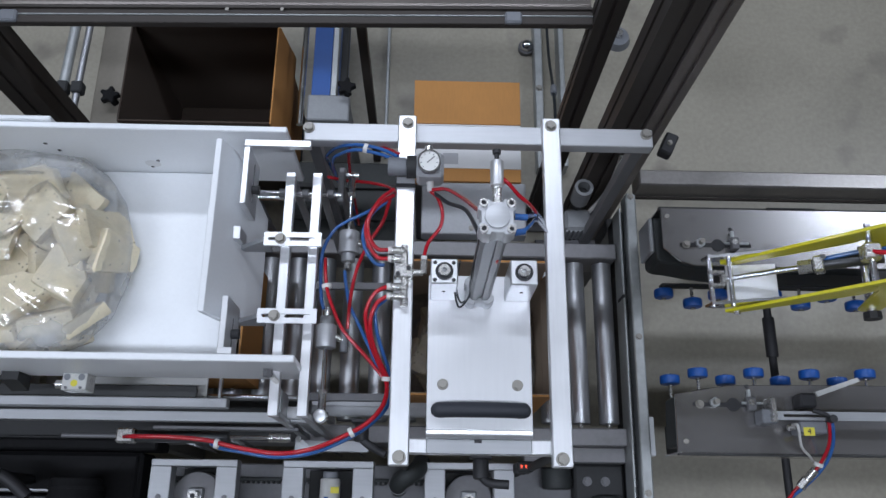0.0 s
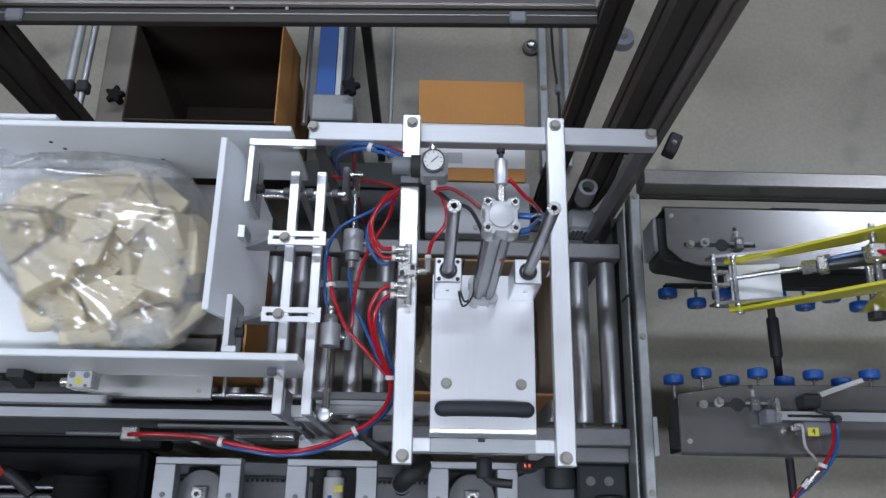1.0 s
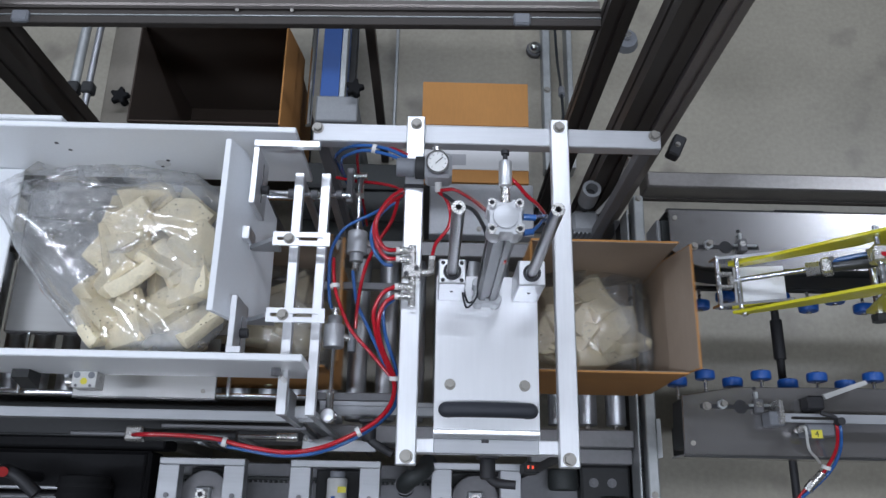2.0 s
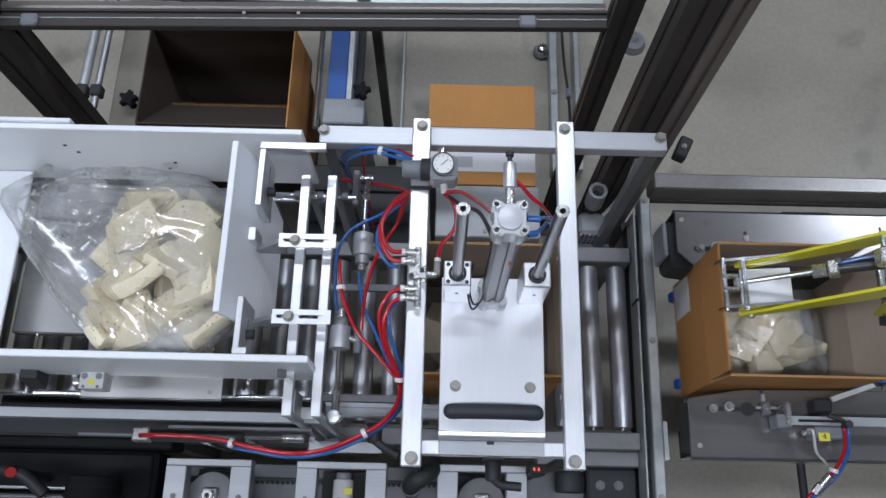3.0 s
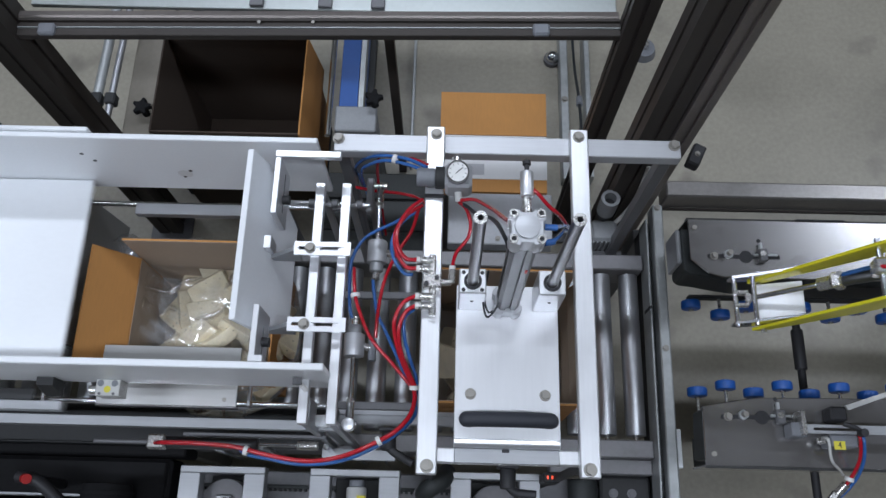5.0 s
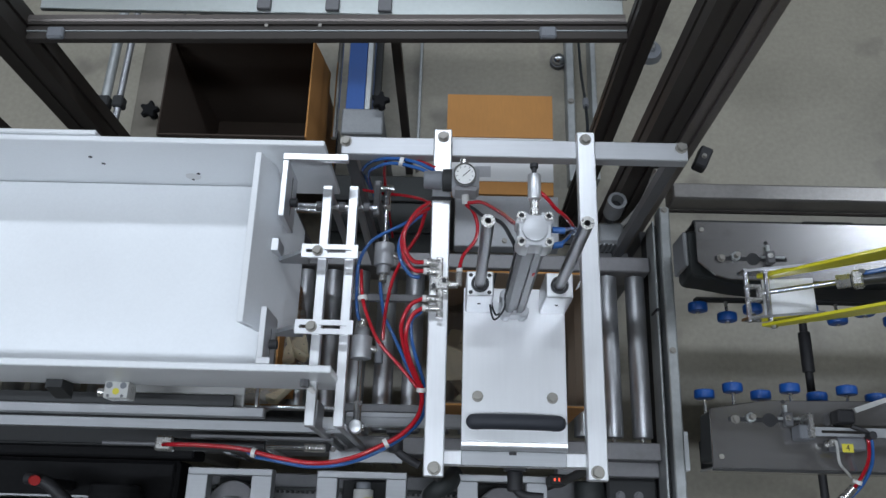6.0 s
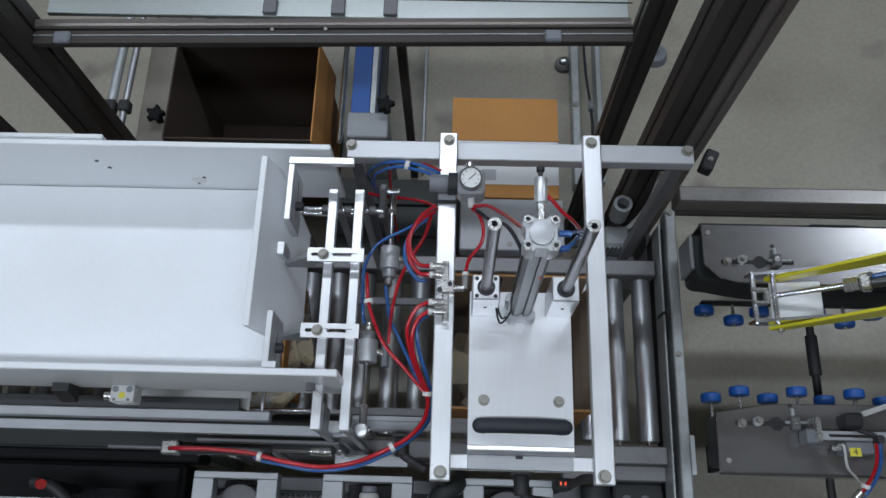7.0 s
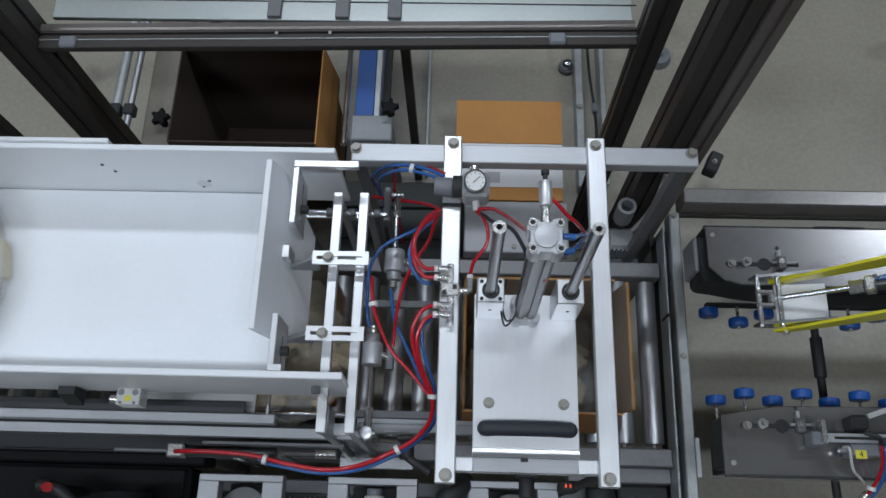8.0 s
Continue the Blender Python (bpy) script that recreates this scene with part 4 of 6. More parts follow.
def bag(at, seed, label, rx=0.172, ry=0.207, rz=0.09, tail=0.18, counts=(9, 10, 9), top=()):
    """A clear bag of bread pieces; its origin is the middle of its underside. top: poses of the uppermost pieces."""
    t = thing("bread_bag", label, "bag", at, "bags of bread")
    rnd = random.Random(seed)
    film = new("film", finish(bag_shell(seed, rx, ry, rz, tail), FILM, "film", 180))
    film.parent = t
    tagged(film, "clear crumpled plastic film")
    if top:
        pleats(film)
    for layer, n_ in enumerate(counts):
        for i in range(n_):
            a = 2 * math.pi * (i * 0.381966 + 0.13 * layer) + rnd.uniform(-0.2, 0.2)
            r = math.sqrt((i + 0.5) / n_)
            o = new("bread_piece", PIECES[rnd.randrange(len(PIECES))])
            o.parent = t
            steep = rnd.choice((10, 22, 38, 58)) if layer else 8
            zz = (0.018, 0.054, 0.090)[layer] * rz / 0.09
            o.matrix_local = pose((rx - 0.05) * r * math.cos(a) - 0.006, (ry - 0.048) * r * math.sin(a), zz - 0.016 * r * r * layer + rnd.uniform(-0.003, 0.005),
                                  rnd.uniform(-steep, steep) - (16 * r * math.sin(a) if layer else 0), rnd.uniform(-steep, steep) + (16 * r * math.cos(a) if layer else 0), rnd.uniform(0, 360))
    loose = []
    for i, row in enumerate(top):
        o = new("bread_piece", PIECES[(i * 5 + seed) % len(PIECES)])
        o.parent = t
        o.matrix_local = pose(*row)
        loose.append(o)
    return t, loose


# upper pieces of the hopper bag: on the sliding floor, and tumbled after the drop
LYING = [(0.018, 0.070, 0.112, 6, -8, 48), (0.099, 0.026, 0.098, 8, 26, 38), (0.078, -0.057, 0.108, -10, 6, -30), (0.000, -0.089, 0.104, -12, -4, 24),
         (0.051, -0.135, 0.078, -62, 4, 14), (0.106, -0.133, 0.070, -58, 10, 40), (0.148, 0.002, 0.062, 8, 66, 8), (0.128, 0.045, 0.074, 14, 60, 20),
         (-0.064, 0.020, 0.110, 14, -12, 70), (-0.016, 0.130, 0.096, 24, -6, 12), (-0.150, -0.040, 0.100, -6, 10, 40), (-0.125, -0.115, 0.078, -24, 6, 20),
         (-0.050, -0.150, 0.072, -48, 0, 8), (-0.215, 0.050, 0.078, 8, -14, 25), (-0.110, 0.110, 0.098, 18, -8, 60), (-0.215, 0.125, 0.060, 10, 6, 80)]
TUMBLED = [(-0.040, 0.074, 0.112, 24, -10, 30), (0.099, 0.035, 0.108, 18, 24, 62), (0.091, -0.046, 0.112, -14, 16, 100), (-0.022, -0.122, 0.104, -30, -8, 96),
           (0.046, -0.095, 0.098, -20, 14, 40), (0.103, -0.128, 0.098, -28, 12, 38), (0.134, -0.015, 0.088, 6, 46, 74), (0.040, 0.004, 0.104, 10, 50, 64),
           (-0.064, -0.031, 0.098, -44, -20, 42), (-0.016, 0.128, 0.094, 34, -6, 10), (-0.012, -0.040, 0.122, -64, 4, 42), (-0.097, -0.130, 0.074, -58, -14, -48),
           (-0.072, -0.098, 0.084, -40, -26, -40), (-0.040, 0.020, 0.096, 20, -24, 15), (0.055, 0.095, 0.100, 26, 12, 50), (0.075, -0.005, 0.094, -8, 30, 20)]


# ---------------------------------------------------------------- flap folder (two yellow side plates)
PX, PY, PZ = 0.767, 0.40, 1.231
arm = thing("flap_folder_arm", "yellow enamelled folding arm with steel tip and air cylinder", "arm", (PX, PY, PZ))


def arm_plate(y):
    """Boomerang side plate with a long window behind its bend."""
    outer = [(0.515, 1.188), (0.535, 1.182), (0.70, 1.318), (0.718, 1.348), (0.752, 1.212), (0.775, 1.206), (0.79, 1.225), (0.785, 1.25), (0.752, 1.398), (0.735, 1.412), (0.71, 1.405)]
    bm = prism(outer, "y", y - 0.003, y + 0.003, bevel=0.0006)
    # stiffening flange along the upper edge and the second strip behind the bend
    bm = prism([(0.80, 1.255), (0.815, 1.26), (0.782, 1.41), (0.767, 1.405)], "y", y - 0.003, y + 0.003, bm)
    return prism([(0.735, 1.412), (0.752, 1.398), (0.782, 1.41), (0.767, 1.425)], "y", y - 0.003, y + 0.003, bm)


for y in (0.345, 0.438):
    part("side_plate", arm_plate(y), YELLOW, arm)
    part("plate_bolt", rod((0.535, y - 0.008, 1.195), (0.535, y + 0.008, 1.195), 0.006, 6), NICKEL, arm)
part("pivot_shaft", rod((PX, 0.335, PZ), (PX, 0.46, PZ), 0.008), CHROME, arm)
part("pivot_knob", rod((PX, 0.322, PZ), (PX, 0.335, PZ), 0.016, 8), BLACK, arm)
part("cross_pin", rod((0.70, 0.342, 1.372), (0.70, 0.452, 1.372), 0.0055), CHROME, arm)
part("pin_block", box(0.685, 0.712, 0.385, 0.415, 1.358, 1.388, 0.004), NICKEL, arm)
for y in (0.352, 0.442):
    part("tip_cheek", prism([(0.478, 1.19), (0.484, 1.212), (0.50, 1.218), (0.60, 1.262), (0.60, 1.245), (0.51, 1.188)], "y", y - 0.0025, y + 0.0025), CHROME, arm, "polished steel tip cheek")
for x, z in ((0.489, 1.203), (0.522, 1.215)):
    part("tip_pin", rod((x, 0.346, z), (x, 0.448, z), 0.0048), CHROME, arm)
part("folding_shoe", box(0.522, 0.612, 0.362, 0.432, 1.196, 1.2, 0.001, turn=pose(0, 0, 0, 0, -12, 0)), ALU_PLATE, arm, "polished folding shoe")
cl = part("clevis", box(0.484, 0.512, 0.384, 0.391, 1.2, 1.214), NICKEL, arm)
part("fork_arm", box(0.484, 0.512, 0.409, 0.416, 1.2, 1.214), NICKEL, cl)
part("fork_base", box(0.506, 0.516, 0.391, 0.409, 1.2, 1.214), NICKEL, cl)
part("piston_rod", rod((0.514, 0.40, 1.208), (0.635, 0.404, 1.28), 0.005), CHROME, arm)
part("air_cylinder", rod((0.64, 0.404, 1.284), (0.74, 0.404, 1.34), 0.0105, bevel=0.002), ANOD, arm, "small round air cylinder")
nose = part("cylinder_nose", rod((0.622, 0.404, 1.272), (0.642, 0.404, 1.284), 0.0125, 6), NICKEL, arm)
part("clamp_block", box(0.642, 0.66, 0.39, 0.418, 1.276, 1.305, 0.003, turn=pose(0, 0, 0, 0, -30, 0)), NICKEL, nose)
part("clamp_screw", rod((0.652, 0.412, 1.30), (0.648, 0.412, 1.315), 0.005, 12), CHROME, nose)
part("blue_hose", hose([(0.655, 0.412, 1.30), (0.675, 0.413, 1.316), (0.70, 0.414, 1.335), (0.75, 0.41, 1.38)], 0.004), BLUE_T, arm, "blue air hose")
part("red_hose", hose([(0.695, 0.398, 1.385), (0.74, 0.385, 1.41), (0.80, 0.372, 1.41), (0.88, 0.36, 1.36)], 0.004), RED_T, arm, "red air hose")
part("blue_hose", hose([(0.75, 0.41, 1.38), (0.80, 0.366, 1.40), (0.88, 0.354, 1.352)], 0.004), BLUE_T, arm, "blue air hose")
fsup = thing("folder_support", "dark steel bracket carrying the folding arm", "bracket", (1.15, 0.62, 0.895))
part("beam", box(0.776, 1.2, 0.385, 0.41, 1.215, 1.247), DARKM, fsup)
part("crosshead", box(1.16, 1.2, 0.4101, 0.625, 1.21, 1.25), DARKM, fsup)
part("post", box(1.16, 1.2, 0.585, 0.625, 0.896, 1.2099), DARKM, fsup)

# ---------------------------------------------------------------- rear area
mg = thing("open_carton", "large open brown carton with shade coloured into its inside", "carton", (-0.675, 1.2, 0.06))
X0, X1, Y0, Y1 = -0.925, -0.490, 1.03, 1.36
# Bottom, inner flap and three walls carry the carton's shade as dark colour.
part("bottom", box(X0, X1, Y0, Y1, 0.06, 0.065, 0), CARD_SHADED, mg)
# inner flap hinged along the near wall, in shaded colour, bare brown edge
bflap = new("inner_flap", finish(box(0.008, X1 - X0 - 0.008, 0, 0.282, -0.004, 0.0, 0), CARD_SHADED, "inner_flap"))
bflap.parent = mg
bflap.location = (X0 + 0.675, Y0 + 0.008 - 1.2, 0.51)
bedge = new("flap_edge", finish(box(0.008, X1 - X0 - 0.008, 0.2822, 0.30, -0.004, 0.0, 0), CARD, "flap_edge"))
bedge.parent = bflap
part("wall", box(X0, X0 + 0.005, Y0, Y1, 0.065, 0.58, 0.001), CARD_SHADED, mg)
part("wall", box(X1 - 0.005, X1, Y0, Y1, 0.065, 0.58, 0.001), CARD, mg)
part("wall", box(X0 + 0.005, X1 - 0.005, Y0, Y0 + 0.005, 0.065, 0.58, 0.001), CARD_SHADED, mg)
part("wall", box(X0 + 0.005, X1 - 0.005, Y1 - 0.005, Y1, 0.065, 0.58, 0.001), CARD_SHADED, mg)
part("outer_flap", prism([(X1 + 0.0003, 0.58), (X1 + 0.0003, 0.572), (-0.471, 0.40), (-0.467, 0.401)], "y", Y0, Y1 - 0.004), CARD, mg, "orange side flap folded outwards")
cst = thing("carton_stand", "dark steel stand under the open carton", "stand", (-0.68, 1.2, 0))
for x in (-0.90, -0.515):
    part("side", box(x - 0.02, x + 0.02, 1.03, 1.36, 0.0, 0.0595), DARKM, cst)

bl = thing("magazine_guide", "blue panel with chromed rails beside the carton", "guide", (-0.37, 1.3, 0.0))
part("panel", box(-0.396, -0.340, 1.10, 1.75, 0.05, 0.5), BLUEP, bl)
part("rail", rod((-0.42, 1.06, 0.52), (-0.42, 1.75, 0.52), 0.009), CHROME, bl)
part("rail", box(-0.339, -0.322, 1.165, 1.75, 0.46, 0.5), GALV, bl)
part("housing", box(-0.400, -0.280, 1.08, 1.16, 0.0, 0.50, 0.006), MOTOR, bl)
part("housing_lid", box(-0.402, -0.278, 1.078, 1.162, 0.5002, 0.52, 0.004), MOTOR, bl)
part("lower_rail", box(-0.32, -0.300, 1.165, 1.75, 0.40, 0.44), DARKM, bl)

ms = thing("blank_stack", "stack of printed carton blanks with orange flaps", "carton", (0.07, 1.07, 0.42))
part("flap", box(-0.087, 0.23, 1.085, 1.229, 0.47, 0.5, 0.001), CARD, ms)
part("printed_panel", box(-0.087, 0.229, 0.942, 1.084, 0.47, 0.498, 0.001), LABEL, ms, "white panel with faint print")
part("flap", box(-0.087, 0.228, 0.90, 0.941, 0.47, 0.499, 0.001), CARD, ms)
part("print", box(0.0, 0.045, 0.955, 0.99, 0.4981, 0.4985, 0), PRINT, ms)
for x in (-0.07, 0.21):
    part("bearer", box(x - 0.01, x + 0.01, 0.9, 1.22, 0.0, 0.47), GREYST, ms)

cp = thing("cover_plate", "light grey metal cover plate with bolts", "plate", (0.08, 0.75, 0.6))
part("sheet", box(-0.058, 0.22, 0.683, 0.83, 0.60, 0.65, 0.003), HOUSE, cp)
part("bolt", hexbolt(0.075, 0.70, 0.65, 0.006, 0.004), BOLTM, cp)
for x in (-0.04, 0.2):
    part("leg", box(x - 0.01, x + 0.01, 0.8, 0.82, 0, 0.6), GREYST, cp)

# ---------------------------------------------------------------- front clamp units
for kind_, x0, x1 in (("disc", -0.667, -0.469), ("filter", -0.364, -0.155), ("disc", -0.037, 0.171)):
    cu = thing("clamp_unit", "grey aluminium clamp frame with a round steel disc", "clamp", ((x0 + x1) / 2, 0.0, 0.55), "clamp units")
    part("top_bar", box(x0, x1, 0.083, 0.099, 0.66, 0.7), ALU_DULL, cu)
    part("side_arm", box(x0, x0 + 0.048, -0.14, 0.0829, 0.66, 0.7), ALU_DULL, cu)
    part("side_arm", box(x1 - 0.048, x1, -0.14, 0.0829, 0.66, 0.7), ALU_DULL, cu)
    xm = (x0 + x1) / 2
    for sx in (x0 + 0.024, x1 - 0.024):
        part("screw", rod((sx, 0.015, 0.70), (sx, 0.015, 0.7025), 0.006, 12), GREYST, cu)
    part("back_plate", box(x0 + 0.049, x1 - 0.049, -0.13, 0.0825, 0.561, 0.60, 0.002), DARKM, cu)
    if kind_ == "disc":
        part("disc", rod((xm, 0.018, 0.60), (xm, 0.018, 0.655), 0.056, 40, bevel=0.004), FRAMEG, cu, "flat grey steel disc")
        hub = part("hub", box(xm - 0.018, xm + 0.018, 0.0, 0.036, 0.6552, 0.672, 0.003), ALU_DULL, cu)
        part("stem", rod((xm, 0.018, 0.672), (xm, 0.018, 0.69), 0.012, 18), NICKEL, hub)
        part("socket", rod((xm, 0.018, 0.69), (xm, 0.018, 0.6915), 0.006, 6), BLACK, hub)
    else:
        bowl = part("filter_bowl", rod((xm, 0.062, 0.645), (xm, -0.09, 0.645), 0.024, 24, bevel=0.004), CLEAR_T, cu, "milky clear filter bowl")
        part("cap", rod((xm, 0.078, 0.645), (xm, 0.062, 0.645), 0.018, 20, bevel=0.003), GREYP, bowl)
        part("sticker", box(xm + 0.004, xm + 0.024, 0.028, 0.042, 0.668, 0.6705, 0), YLAB, bowl, "yellow sticker")
        part("float", rod((xm - 0.006, 0.02, 0.669), (xm - 0.006, -0.02, 0.669), 0.005, 12), BLUE, bowl, "blue valve insert")
lr = thing("lower_rail", "grey aluminium lower rail carrying the clamp units", "rail", (-0.4, 0.0, 0.0))
part("rail", box(-0.665, 0.446, -0.16, 0.1, 0.5, 0.56, 0.003), GREYST, lr)
# Same rail, its shaded left end given a darker colour.
part("rail_end", box(-1.7, -0.6651, -0.16, 0.1, 0.5, 0.56, 0.003), DARKM, lr, "rail end coloured dark for the shade there")
for x in (-1.5, -0.4, 0.38):
    part("leg", box(x - 0.02, x + 0.02, -0.05, -0.01, 0, 0.5), GREYST, lr)

# ---------------------------------------------------------------- air preparation and manifold on the gantry
rg = thing("pressure_regulator", "grey air pressure regulator with a round white gauge", "regulator", (-0.06, 0.605, 1.2))
part("body", box(-0.064, -0.012, 0.578, 0.628, 1.2, 1.252, 0.006), HOUSE, rg)
part("collar", rod((-0.082, 0.606, 1.228), (-0.064, 0.606, 1.228), 0.0215, 28), DARKM, rg)
part("knob", rod((-0.118, 0.606, 1.228), (-0.082, 0.606, 1.228), 0.018, 20, bevel=0.003), GREYP, rg, "ribbed grey adjusting knob")
face = Matrix.Translation((-0.040, 0.600, 1.262)) @ Matrix.Rotation(radians(14), 4, "X")
for nm, z0, z1, r, mt in (("gauge_case", 0.0, 0.016, 0.0215, GREYP), ("gauge_dial", 0.0162, 0.0168, 0.0185, DIAL)):
    bm = rod((0, 0, z0), (0, 0, z1), r, 32)
    bmesh.ops.transform(bm, matrix=face, verts=bm.verts)
    part(nm, bm, mt, rg)
bm = pipe((0, 0, 0.015), (0, 0, 0.019), 0.0215, 0.0185, 32)
bmesh.ops.transform(bm, matrix=face, verts=bm.verts)
part("gauge_rim", bm, CHROME, rg, "bright metal rim")
bm = box(-0.0008, 0.0008, -0.005, 0.013, 0.0172, 0.0178, 0)
bmesh.ops.transform(bm, matrix=face @ Matrix.Rotation(radians(-48), 4, "Z"), verts=bm.verts)
part("needle", bm, BLACK, rg)
for k in range(9):
    a = radians(-135 + k * 33.75)
    bm = box(-0.0005, 0.0005, 0.0135, 0.0165, 0.0169, 0.0173, 0)
    bmesh.ops.transform(bm, matrix=face @ Matrix.Rotation(a, 4, "Z"), verts=bm.verts)
    part("dial_mark", bm, BLACK, rg)
part("plug", rod((-0.041, 0.628, 1.24), (-0.041, 0.643, 1.24), 0.0085, 12), NICKEL, rg)
part("elbow", rod((-0.038, 0.578, 1.225), (-0.036, 0.560, 1.22), 0.007, 12), CLEAR_T, rg)
part("mount_strip", box(-0.103, -0.065, 0.575, 0.582, 1.2002, 1.2065), BLACK, rg)

mf = thing("air_manifold", "nickel-plated distributor with push-in hose fittings", "manifold", (-0.083, 0.395, 1.2))
part("block", box(-0.100, -0.066, 0.388, 0.413, 1.2, 1.225, 0.002), NICKEL, mf)
part("upper_stem", rod((-0.083, 0.413, 1.214), (-0.083, 0.452, 1.214), 0.0065, 14), NICKEL, mf)
part("lower_stem", rod((-0.082, 0.388, 1.214), (-0.081, 0.336, 1.214), 0.0065, 14), NICKEL, mf)
for y in (0.441, 0.424, 0.371, 0.353):
    f = part("fitting", rod((-0.083, y, 1.216), (-0.107, y, 1.22), 0.0072, 14), NICKEL, mf)
    part("release_ring", rod((-0.107, y, 1.22), (-0.113, y, 1.221), 0.0062, 14), TIEW, f, "white release ring")
part("bolt", rod((-0.074, 0.405, 1.225), (-0.074, 0.405, 1.229), 0.0045, 6), BLACK, mf)
part("bolt", rod((-0.093, 0.394, 1.225), (-0.093, 0.394, 1.229), 0.0045, 6), BLACK, mf)
e = part("elbow", rod((-0.066, 0.40, 1.214), (-0.048, 0.40, 1.216), 0.0065, 14), NICKEL, mf)
part("elbow_riser", rod((-0.047, 0.398, 1.216), (-0.046, 0.424, 1.218), 0.0065, 14), NICKEL, e)
part("release_ring", rod((-0.046, 0.424, 1.218), (-0.046, 0.431, 1.219), 0.006, 14), TIEW, e)

